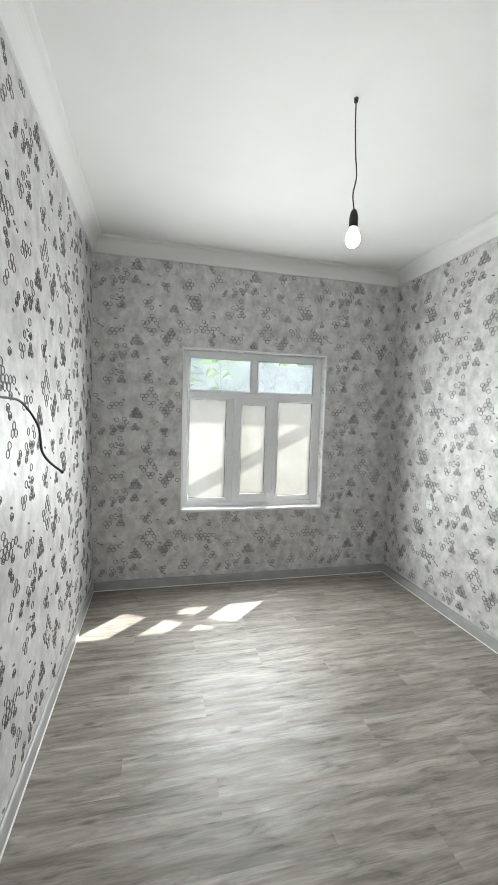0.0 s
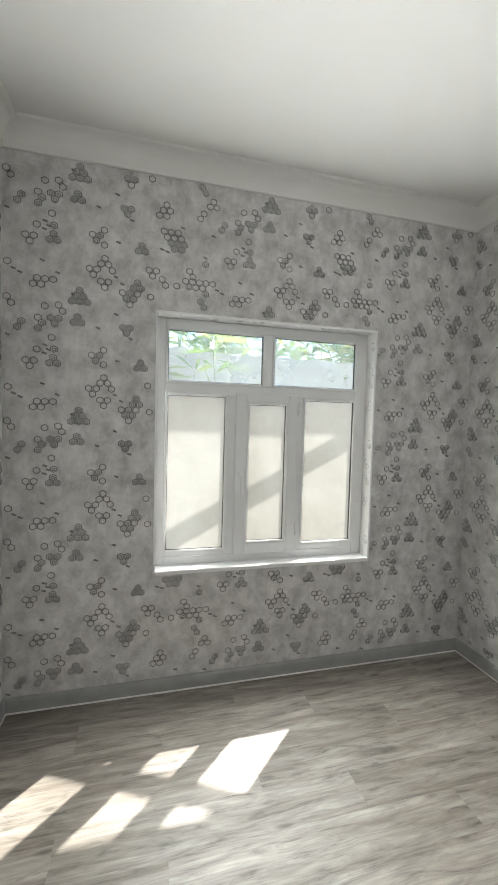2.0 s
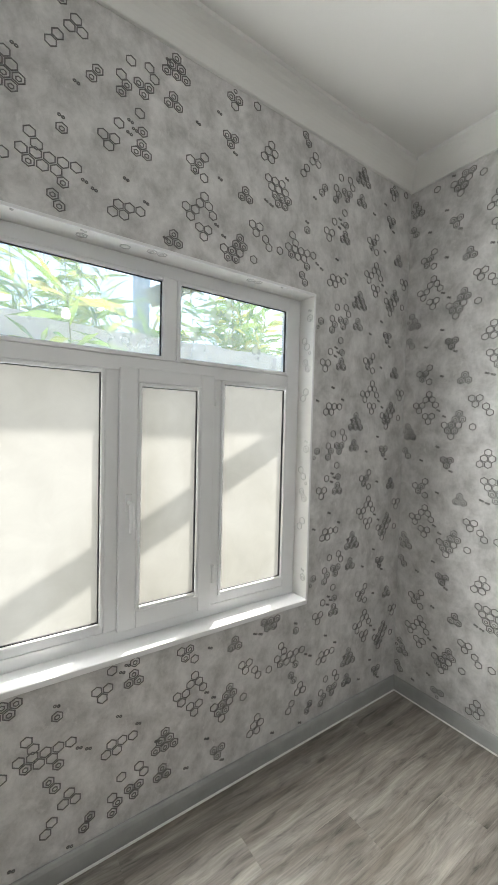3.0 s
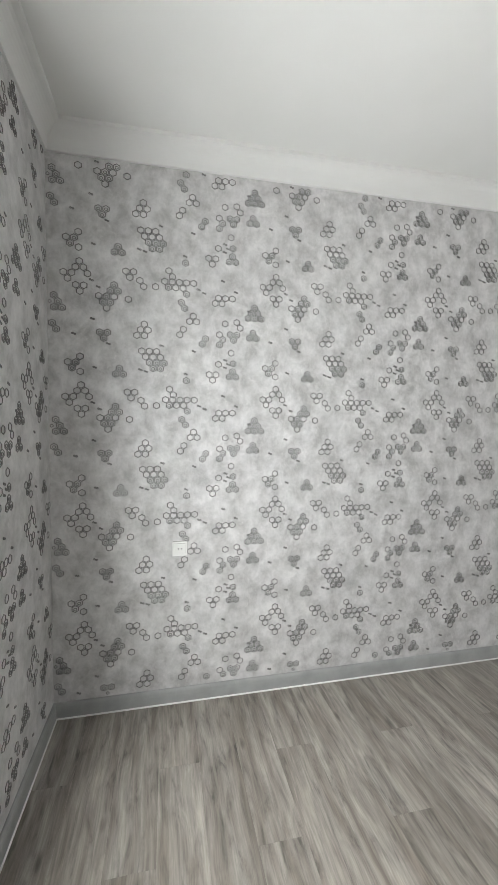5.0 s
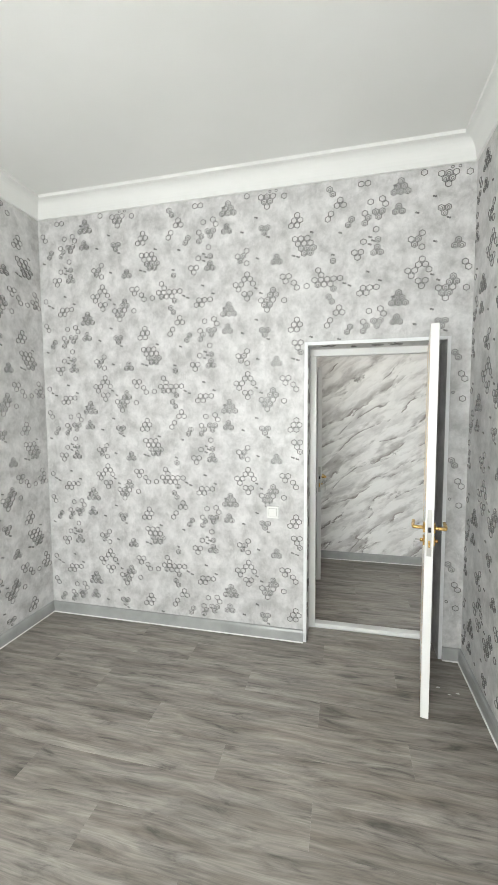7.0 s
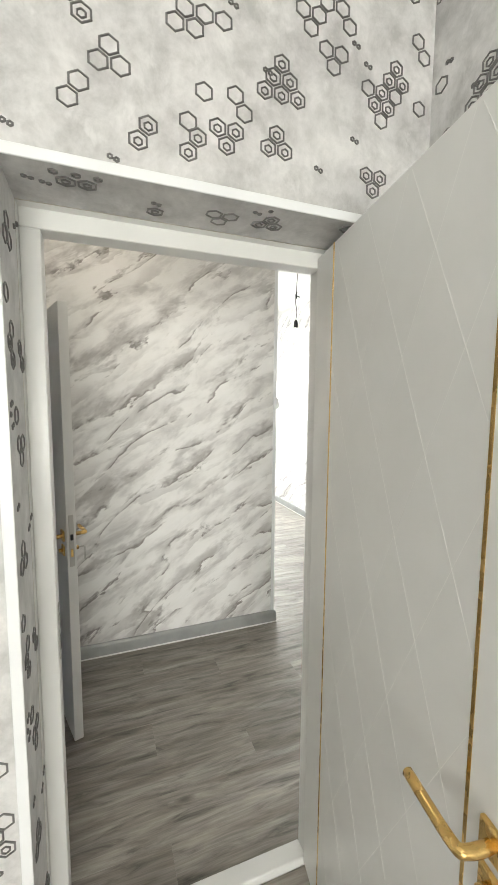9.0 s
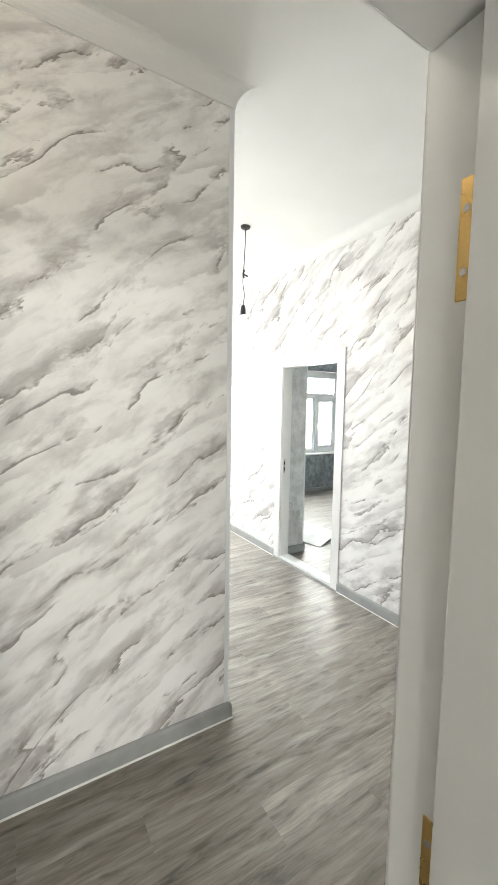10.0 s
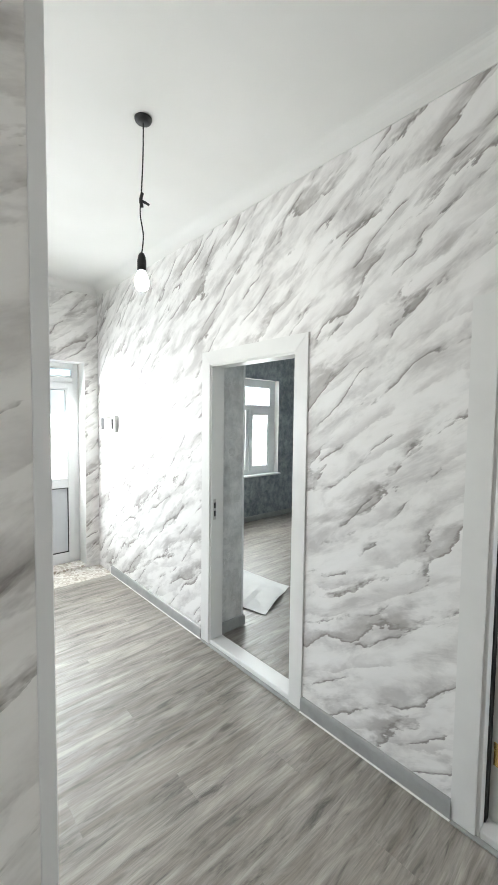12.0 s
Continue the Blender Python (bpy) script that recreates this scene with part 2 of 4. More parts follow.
# Same film kept bright, for panes that burn out white.
MILKY = dusty_glass("milky_white_glass", (0.72, 0.72, 0.69), (0.88, 0.88, 0.86), 0.2)
BULB = glowing("lit_led_bulb", (1.0, 0.985, 0.95), 30.0)
FILL_BULB = glowing("corridor_fill_bulb", (1.0, 0.90, 0.78), 17.0)
BULB2 = glowing("lit_hall_bulb", (1.0, 0.985, 0.95), 27.0)
LEAF = foliage()
STEM, _, _ = material("reed_stem", 0.6, 0, (0.20, 0.22, 0.08))
RENDER = concrete("grey_cement_wall", (0.64, 0.625, 0.60), (0.78, 0.765, 0.74))
EARTH = concrete("dry_earth", (0.32, 0.28, 0.22), (0.48, 0.43, 0.36))
TILE = terrazzo()
SHEET = paint("white_packing_paper", (0.80, 0.80, 0.79), 0.6, 0.03)
GREYPANEL = paint("pale_grey_panel", (0.58, 0.60, 0.63), 0.35, 0.03)
PLAIN = paint("plain_beige_wall", (0.62, 0.59, 0.53), 0.7, 0.05)
BLUEPOST = paint("pale_blue_paint", (0.42, 0.50, 0.62), 0.5, 0.08)


# ---- builders ----
def mesh_of(name, bm, mats, smooth=False):
    me = bpy.data.meshes.new(name)
    bm.normal_update()
    bm.to_mesh(me)
    bm.free()
    for m in (mats if isinstance(mats, (list, tuple)) else [mats]):
        me.materials.append(m)
    if smooth:
        for p in me.polygons:
            p.use_smooth = True
    return me


def part(name, bm, mat, parent=None, label="", smooth=False, at=None):
    ob = new(name, mesh_of(name, bm, mat, smooth))
    if at is not None:
        ob.matrix_basis = at
    if parent is not None:
        ob.parent = parent
    if label:
        ob["label"] = label
    return ob


def thing(name, m, label, category, group="", kind=""):
    ob = new(name)
    ob.empty_display_size = 0.05
    ob.matrix_basis = m
    return tagged(ob, label, category, group, kind)


def bx(bm, lo, hi, bevel=0.0, segs=2):
    made = bmesh.ops.create_cube(bm, size=1)["verts"]
    for v in made:
        v.co = Vector([lo[i] + (v.co[i] + 0.5) * (hi[i] - lo[i]) for i in range(3)])
    if bevel:
        edges = {e for v in made for e in v.link_edges}
        bmesh.ops.bevel(bm, geom=list(edges), offset=bevel, segments=segs, affect="EDGES", profile=0.5)
    return made


def box_bm(lo, hi, bevel=0.0, segs=2):
    bm = bmesh.new()
    bx(bm, lo, hi, bevel, segs)
    return bm


def lathe(profile, steps=24):
    """Profile of (radius, z) turned about z."""
    bm = bmesh.new()
    rings = []
    for r, z in profile:
        rings.append([bm.verts.new((r * math.cos(2 * math.pi * i / steps), r * math.sin(2 * math.pi * i / steps), z)) for i in range(steps)])
    for a, b in zip(rings, rings[1:]):
        for i in range(steps):
            bm.faces.new((a[i], a[(i + 1) % steps], b[(i + 1) % steps], b[i]))
    for ring, flip in ((rings[0], True), (rings[-1], False)):
        bm.faces.new(ring[::-1] if flip else ring)
    bmesh.ops.recalc_face_normals(bm, faces=bm.faces)
    return bm


def tube(points, radius, sides=8):
    pts = [Vector(p) for p in points]
    bm = bmesh.new()
    rings = []
    for i, p in enumerate(pts):
        d = (pts[min(i + 1, len(pts) - 1)] - pts[max(i - 1, 0)]).normalized()
        a = d.orthogonal().normalized() if i == 0 else (last - d * last.dot(d)).normalized()
        last = a
        b = d.cross(a)
        rings.append([bm.verts.new(p + radius * (math.cos(2 * math.pi * k / sides) * a + math.sin(2 * math.pi * k / sides) * b)) for k in range(sides)])
    for r, s in zip(rings, rings[1:]):
        for k in range(sides):
            bm.faces.new((r[k], r[(k + 1) % sides], s[(k + 1) % sides], s[k]))
    bm.faces.new(rings[0][::-1])
    bm.faces.new(rings[-1])
    bmesh.ops.recalc_face_normals(bm, faces=bm.faces)
    return bm


def smooth_path(points, steps=8):
    pts = [Vector(p) for p in points]
    pts = [pts[0]] + pts + [pts[-1]]
    out = []
    for i in range(1, len(pts) - 2):
        p0, p1, p2, p3 = pts[i - 1:i + 3]
        for k in range(steps):
            s = k / steps
            out.append(0.5 * (2 * p1 + (p2 - p0) * s + (2 * p0 - 5 * p1 + 4 * p2 - p3) * s * s + (3 * p1 - p0 - 3 * p2 + p3) * s ** 3))
    out.append(pts[-2])
    return out


def basis(origin, u, n):
    """A frame with x along u, y along n (towards the viewer) and z up."""
    u, n = Vector(u).normalized(), Vector(n).normalized()
    m = Matrix((u, n, Vector((0, 0, 1)))).transposed().to_4x4()
    m.translation = Vector(origin)
    return m


def wall(name, origin, u, n, length, height, thick, holes, mats, label, z0=0.0, shift=0.0):
    """A wall with real openings. origin: its left foot as seen from the side that n points to. holes: (u0, u1, z0, z1).
    mats: front, back, and the sides of the openings."""
    m = basis(origin, u, n)
    us = sorted({0.0, length, *[h[0] for h in holes], *[h[1] for h in holes]})
    zs = sorted({z0, height, *[h[2] for h in holes], *[h[3] for h in holes]})
    us, zs = [v for v in us if 0 <= v <= length], [v for v in zs if z0 <= v <= height]
    bm = bmesh.new()
    uv = bm.loops.layers.uv.new("UVMap")

    def solid(i, k):
        if not (0 <= i < len(us) - 1 and 0 <= k < len(zs) - 1):
            return False
        cu, cz = (us[i] + us[i + 1]) / 2, (zs[k] + zs[k + 1]) / 2
        return not any(h[0] < cu < h[1] and h[2] < cz < h[3] for h in holes)

    def quad(pts, mi, uvs):
        f = bm.faces.new([bm.verts.new(m @ Vector(p)) for p in pts])
        f.material_index = mi
        for lp, c in zip(f.loops, uvs):
            lp[uv].uv = (c[0] + shift, c[1])

    for i in range(len(us) - 1):
        for k in range(len(zs) - 1):
            if not solid(i, k):
                continue
            a, b, c, d = us[i], us[i + 1], zs[k], zs[k + 1]
            flat = [(a, c), (b, c), (b, d), (a, d)]
            quad([(p, 0, q) for p, q in flat[::-1]], 0, flat[::-1])
            quad([(p, -thick, q) for p, q in flat], 1, flat)
            for di, dk, e in ((-1, 0, ((a, c), (a, d))), (1, 0, ((b, d), (b, c))), (0, -1, ((b, c), (a, c))), (0, 1, ((a, d), (b, d)))):
                if not solid(i + di, k + dk):
                    (p, q), (r, s) = e
                    inside = 0 <= i + di < len(us) - 1 and 0 <= k + dk < len(zs) - 1
                    o = (0, thick) if di else (thick, 0)
                    w = [(p, q), (r, s), (r + (o[0] if di == 0 else 0) * 0 + (thick if di else 0), s + (0 if di else thick)), (p + (thick if di else 0), q + (0 if di else thick))]
                    quad([(p, 0, q), (r, 0, s), (r, -thick, s), (p, -thick, q)], 2 if inside else 1, w)
    bmesh.ops.remove_doubles(bm, verts=bm.verts, dist=1e-5)
    bmesh.ops.recalc_face_normals(bm, faces=bm.faces)
    ob = new(name, mesh_of(name, bm, mats))
    return tagged(ob, label, "wall", kind="structure")


def moulding(name, p0, p1, n, profile, mat, label, category, m0=1, m1=1, parent=None):
    """Sweeps a closed profile of (out, z) from p0 to p1; m0 and m1: how far each end draws in per metre of out (inner mitre 1, outer -1)."""
    p0, p1, n = Vector(p0), Vector(p1), Vector(n)
    d = (p1 - p0).normalized()
    bm = bmesh.new()
    a = [bm.verts.new(p0 + n * o + d * o * m0 + Vector((0, 0, z))) for o, z in profile]
    b = [bm.verts.new(p1 + n * o - d * o * m1 + Vector((0, 0, z))) for o, z in profile]
    for i in range(len(profile)):
        j = (i + 1) % len(profile)
        bm.faces.new((a[i], a[j], b[j], b[i]))
    bm.faces.new(a[::-1])
    bm.faces.new(b)
    bmesh.ops.recalc_face_normals(bm, faces=bm.faces)
    return tagged(part(name, bm, mat, parent), label, category, kind="structure")


# ---- the wallpaper's embossed hexagons ----
CLUSTERS = {
    "heavy": "o o o  / o o o /  d d d/   d d ", "trio_up": " o /o o", "trio_down": "o o/ o ",
    "dtrio_up": " d /d d", "dtrio_down": "d d/ d ", "pyramid": "  d  / d d /d d d", "ring": "o", "dring": "d",
    "fall": "o / o", "dfall": "d / d", "rise": " o/o ", "drise": " d/d ", "chain": " o o o/o o   ",
    "comb": "o o o o o/ d o o   /      d  ", "flower": "    o/   o o/o o   o/ o/   o o/    o",
    "crown": "    d  /   d d /o d o  / d d   /  o    ", "stair": "  o / o o/o o ", "hook": "o d/ d ",
}
SPOTS = {
    "heavy": [(0, 0)], "comb": [(12.9, 27.1)], "flower": [(70, 19.7)], "crown": [(87.8, 31.2)], "stair": [(-2.6, 51.7)],
    "pyramid": [(60.9, 38.7)], "chain": [(41.4, 34.4)], "hook": [(71.5, 7.4)],
    "trio_up": [(26.7, 45.6)], "trio_down": [(37.8, 12.1), (102.3, 23.2)],
    "dtrio_up": [(49.6, 10), (61.9, 53.5), (96.2, 10.1)], "dtrio_down": [(50.2, 55.2), (88.1, 57.3)],
    "fall": [(54.2, 47.9), (109.7, 27.7), (15.2, 21.1)], "dfall": [(22, 38.3)], "rise": [(21.1, 53.4)], "drise": [(33.8, 58.2), (43.9, 58.2)],
    "ring": [(50.8, -0.8), (43.3, 6), (47.3, 49), (43.9, 55.5), (77.8, 4.2), (77.8, 12.4), (103.4, 38.5), (7.8, 30.5)],
    "dring": [(52, 5.4), (24.6, 16)],
}
BITS = [(10.3, -3.5), (28.4, -1.2), (23.8, 12), (-1.5, 10.3), (1.6, 11.3), (31.3, 30.3), (34.5, 32), (46.8, 3.3), (46.5, 7.7),
        (48.5, 5.6), (53.1, 30.3), (61, 41), (74.1, 58.5), (83.5, 29.1), (87, 32.6), (91.9, 63.2), (84.7, 9.7), (83.8, 50), (45.5, 24.4)]
PX, PZ, CELL = 1.104, 0.667, 0.0406


def motif():
    """Rings of one repeat: (x, z, outer radius, inner radius) from its top left corner."""
    out = []
    for kind, places in SPOTS.items():
        for px, pz in places:
            for r, row in enumerate(CLUSTERS[kind].split("/")):
                for c, ch in enumerate(row):
                    if ch in "od":
                        x, z = px / 100 + c * CELL / 2, -pz / 100 - r * CELL * 0.79
                        out.append((x, z, 0.0212, 0.0178))
                        if ch == "d":
                            out.append((x, z - 0.002, 0.0100, 0.0072))
    for px, pz in BITS:
        for dx, dz in ((0, 0), (0.012, -0.004)):
            out.append((px / 100 + dx, -pz / 100 + dz, 0.0062, 0.0028))
    return out


MOTIF = motif()


def hexagons(name, origin, u, n, length, z0, z1, phase_u, phase_z, holes, parent, mat=INK, up=(0, 0, 1)):
    """Raised hexagon rings over a papered surface, joined into one mesh."""
    o, u, n, up = Vector(origin), Vector(u), Vector(n), Vector(up)
    verts, faces = [], []
    for a in range(int(-phase_u / PX) - 2, int((length - phase_u) / PX) + 2):
        for b in range(-1, int((phase_z - z0) / PZ) + 2):
            for x, z, ro, ri in MOTIF:
                x, z = x + phase_u + a * PX, z + phase_z - b * PZ
                if x < ro or x > length - ro or z < z0 + ro or z > z1 - ro or any(h[0] - ro < x < h[1] + ro and h[2] - ro < z < h[3] + ro for h in holes):
                    continue
                k0 = len(verts)
                for r, lift in ((ro + 0.0012, -0.0005), (ro - 0.0008, 0.0026), (ri + 0.0006, 0.0026), (ri - 0.0012, -0.0005)):
                    for k in range(6):
                        t = math.pi / 6 + k * math.pi / 3
                        verts.append(o + u * (x + r * math.cos(t)) + up * (z + r * 0.93 * math.sin(t)) + n * lift)
                for s in range(3):
                    for k in range(6):
                        j = (k + 1) % 6
                        faces.append((k0 + 6 * s + k, k0 + 6 * s + j, k0 + 6 * s + 6 + j, k0 + 6 * s + 6 + k))
    me = bpy.data.meshes.new(name)
    me.from_pydata(verts, [], faces)
    me.materials.append(mat)
    ob = new(name, me)
    ob.parent = parent
    return tagged(ob, "dark embossed hexagon rings printed on the wallpaper", kind="stuff")


# ---- the room with the window ----
W, L, H, CB = 3.035, 4.018, 3.20, 3.068
WIN = (0.818, 2.252, 0.748, 2.294)
DOOR = (0.135, 0.985, 0.0, 2.045)
room_paper = "pale grey wallpaper with dark embossed hexagon clusters"
north = wall("wall_north", (0, L, 0), (1, 0, 0), (0, -1, 0), W, H, 0.18, [WIN], [HEX, RENDER, REVEAL], room_paper)
east = wall("wall_east", (W, L, 0), (0, -1, 0), (-1, 0, 0), L, H, 0.2, [], [HEX, PLAIN, HEX], room_paper, shift=3.3)
west = wall("wall_west", (0, 0, 0), (0, 1, 0), (1, 0, 0), L, H, 0.2, [], [HEX, PLAIN, HEX], room_paper, shift=7.1)
dh = (W - DOOR[1], W - DOOR[0], 0, DOOR[3])
south = wall("wall_south", (W, 0, 0), (-1, 0, 0), (0, 1, 0), W, H, 0.17, [dh], [HEX, PLAIN, HEX], room_paper, shift=11.2)
hexagons("hexagon_relief", (0, L, 0), (1, 0, 0), (0, -1, 0), W, 0.09, CB, 0.842, 2.761, [(WIN[0] - 0.02, WIN[1] + 0.02, WIN[2] - 0.02, WIN[3] + 0.02)], north)
hexagons("hexagon_relief", (W, L, 0), (0, -1, 0), (-1, 0, 0), L, 0.09, CB, 0.488, 2.711, [], east)
hexagons("hexagon_relief", (0, 0, 0), (0, 1, 0), (1, 0, 0), L, 0.09, CB, 0.62, 2.74, [], west)
hexagons("hexagon_relief", (W, 0, 0), (-1, 0, 0), (0, 1, 0), W, 0.09, CB, 0.857, 2.735, [(dh[0] - 0.02, dh[1] + 0.02, 0, dh[3] + 0.02)], south)
# the papered lining of the doorway, above and at the lock side
hexagons("hexagon_relief", (DOOR[1], -0.2, DOOR[3]), (-1, 0, 0), (0, 0, -1), 0.80, 0.01, 0.19, 0.05, 0.24, [], south, up=(0, 1, 0))
hexagons("hexagon_relief", (DOOR[1], -0.2, 0), (0, 1, 0), (-1, 0, 0), 0.195, 0.09, 2.02, -0.3, 2.3, [], south)
hexagons("hexagon_relief", (WIN[1], 4.11, 0), (0, -1, 0), (-1, 0, 0), 0.09, 0.78, 2.27, -0.18, 2.35, [], north, mat=EMBOSS)
hexagons("hexagon_relief", (WIN[0], 4.11, WIN[3]), (1, 0, 0), (0, 0, -1), 1.43, 0.004, 0.09, 0.1, 0.2, [], north, mat=EMBOSS, up=(0, -1, 0))

tagged(part("ceiling", box_bm((-0.2, -0.11, H), (W + 0.2, L + 0.3, H + 0.1)), CEIL), "smooth white painted ceiling", "ceiling", kind="structure")
CORNICE = [(0, 0), (0.012, 0), (0.015, 0.004)] + [(0.082 - 0.067 * math.cos(k * math.pi / 16), 0.012 + 0.098 * math.sin(k * math.pi / 16)) for k in range(9)] + [(0.094, 0.113), (0.096, 0.1319), (0, 0.1319)]
PLINTH = [(0, 0.004), (0.018, 0.004), (0.018, 0.05), (0.0165, 0.07), (0.012, 0.082), (0.006, 0.086), (0, 0.086)]
BEAD = [(0.0, 0.0005), (0.0235, 0.0005), (0.022, 0.004), (0.0182, 0.0075), (0.0, 0.0075)]


def edges_of(p0, p1, n, cornice_z, m0=1, m1=1, base=True, b0=None, b1=None, top=True):
    """Cornice and skirting along one wall."""
    if top:
        moulding("cornice", (p0[0], p0[1], cornice_z), (p1[0], p1[1], cornice_z), n, CORNICE, CEIL, "white stepped plaster cornice under the ceiling", "cornice", m0, m1)
    if base:
        q0, q1 = b0 or p0, b1 or p1
        moulding("baseboard", (*q0, 0), (*q1, 0), n, PLINTH, SKIRT, "grey plastic skirting board along the wall", "skirting", 1 if b0 is None else 0, 1 if b1 is None else 0)
        moulding("trim", (*q0, 0), (*q1, 0), n, BEAD, CAULK, "white sealant line at the skirting's foot", "sealant", 1 if b0 is None else 0, 1 if b1 is None else 0)


edges_of((0, L), (W, L), (0, -1, 0), CB)
edges_of((W, L), (W, 0), (-1, 0, 0), CB)
edges_of((0, 0), (0, L), (1, 0, 0), CB)
edges_of((W, 0), (0, 0), (0, 1, 0), CB, b1=(DOOR[1] + 0.022, 0))
edges_of((DOOR[0], 0), (0, 0), (0, 1, 0), CB, b0=(DOOR[0] - 0.022, 0), top=False)


def angle_trim(name, u0, u1, z0, z1, m, with_sill, label, width=0.022):
    """White plastic corner strips round an opening, on the wall's face."""
    t = thing(name, m, label, "trim", kind="structure")
    part("strip", box_bm((u0 - width, -0.001, z0 if not with_sill else z0 - width), (u0, 0.004, z1 + width), 0.0012, 1), PVC, t)
    part("strip", box_bm((u1, -0.001, z0 if not with_sill else z0 - width), (u1 + width, 0.004, z1 + width), 0.0012, 1), PVC, t)
    part("strip", box_bm((u0 + 0.0005, -0.001, z1), (u1 - 0.0005, 0.004, z1 + width), 0.0012, 1), PVC, t)
    if with_sill:
        part("strip", box_bm((u0 + 0.0005, -0.001, z0 - width), (u1 - 0.0005, 0.004, z0), 0.0012, 1), PVC, t)
    return t


angle_trim("window_trim", WIN[0], WIN[1], WIN[2], WIN[3], basis((0, L, 0), (1, 0, 0), (0, -1, 0)), True, "white plastic corner strips round the window opening", 0.012)
angle_trim("doorway_trim", W - DOOR[1], W - DOOR[0], 0, DOOR[3], basis((W, 0, 0), (-1, 0, 0), (0, 1, 0)), False, "white plastic corner strips round the doorway")


# ---- windows ----
def beaded_pane(parent, x0, x1, z0, z1, glass, y=0.0):
    """Glazing bead frame, gasket and pane inside a frame's opening."""
    bw = 0.016
    for lo, hi in (((x0, y - 0.012, z0), (x0 + bw, y + 0.006, z1)), ((x1 - bw, y - 0.012, z0), (x1, y + 0.006, z1)),
                   ((x0 + bw, y - 0.012, z0), (x1 - bw, y + 0.006, z0 + bw)), ((x0 + bw, y - 0.012, z1 - bw), (x1 - bw, y + 0.006, z1))):
        part("glazing_bead", box_bm(lo, hi, 0.004, 2), PVC, parent)
    for lo, hi in (((x0 + bw, y - 0.016, z0 + bw), (x0 + bw + 0.004, y - 0.008, z1 - bw)), ((x1 - bw - 0.004, y - 0.016, z0 + bw), (x1 - bw, y - 0.008, z1 - bw)),
                   ((x0 + bw + 0.004, y - 0.016, z0 + bw), (x1 - bw - 0.004, y - 0.008, z0 + bw + 0.003)), ((x0 + bw + 0.004, y - 0.016, z1 - bw - 0.003), (x1 - bw - 0.004, y - 0.008, z1 - bw))):
        part("gasket", box_bm(lo, hi), GASKET, parent)
    p = part("pane", box_bm((x0 + 0.004, y - 0.024, z0 + 0.004), (x1 - 0.004, y - 0.018, z1 - 0.004)), glass, parent, "dusty frosted pane" if glass in (DIM_FROST, MILKY) else "clear glass pane")
    p.visible_shadow = False


def bars(parent, name, rects, y0, y1, mat=None, bev=0.004):
    for x0, x1, z0, z1 in rects:
        part(name, box_bm((x0, y0, z0), (x1, y1, z1), bev, 2), mat or PVC, parent)


def handle(parent, m, lever=0.12, mat=None):
    rose = part("handle", box_bm((-0.014, 0, -0.035), (0.014, 0.010, 0.035), 0.004, 2), mat or PVC, parent, at=m)
    part("lever", tube(smooth_path([(0, 0.008, 0.0), (0, 0.034, 0.0), (0, 0.042, -0.012), (0, 0.042, -lever)]), 0.0085, 10), mat or PVC, rose, smooth=True)


win = thing("window_1", basis((0, 4.118, 0), (1, 0, 0), (0, -1, 0)), "white plastic window, frosted lower panes and clear upper lights", "window", kind="structure")
bars(win, "window_frame", [(0.818, 0.867, 0.748, 2.294), (2.178, 2.252, 0.748, 2.294), (0.867, 2.178, 2.240, 2.294), (0.867, 2.178, 0.748, 0.800), (0.867, 2.178, 1.838, 1.897)], -0.06, 0.0)
bars(win, "mullion", [(1.506, 1.557, 1.897, 2.240), (1.265, 1.317, 0.800, 1.838), (1.738, 1.783, 0.800, 1.838)], -0.06, -0.001)
bars(win, "window_frame", [(0.867, 1.265, 0.800, 0.826), (1.783, 2.178, 0.800, 0.838)], -0.055, -0.004)
beaded_pane(win, 0.867, 1.506, 1.897, 2.240, GLASS)
beaded_pane(win, 1.557, 2.178, 1.897, 2.240, GLASS)
beaded_pane(win, 0.867, 1.265, 0.826, 1.838, DIM_FROST)
beaded_pane(win, 1.783, 2.178, 0.838, 1.838, DIM_FROST)
sash = part("sash", box_bm((1.317, -0.045, 0.792), (1.389, 0.016, 1.852), 0.005, 2), PVC, win)
for lo, hi in (((1.674, -0.045, 0.792), (1.740, 0.016, 1.852)), ((1.389, -0.045, 0.792), (1.674, 0.016, 0.866)), ((1.389, -0.045, 1.796), (1.674, 0.016, 1.852))):
    part("sash", box_bm(lo, hi, 0.005, 2), PVC, win)
beaded_pane(win, 1.389, 1.674, 0.866, 1.796, DIM_FROST, 0.012)
handle(win, pose(1.353, 0.016, 1.315), 0.115)
for z in (0.95, 1.76):
    part("hinge", tube([(1.747, 0.012, z - 0.04), (1.747, 0.012, z + 0.04)], 0.007, 10), PVC, win, smooth=True)
sill = part("window_sill", box_bm((WIN[0], 4.004, 0.728), (WIN[1], 4.12, 0.752), 0.004, 2), PVC)
tagged(sill, "white plastic window sill in the opening", "window sill", kind="structure")


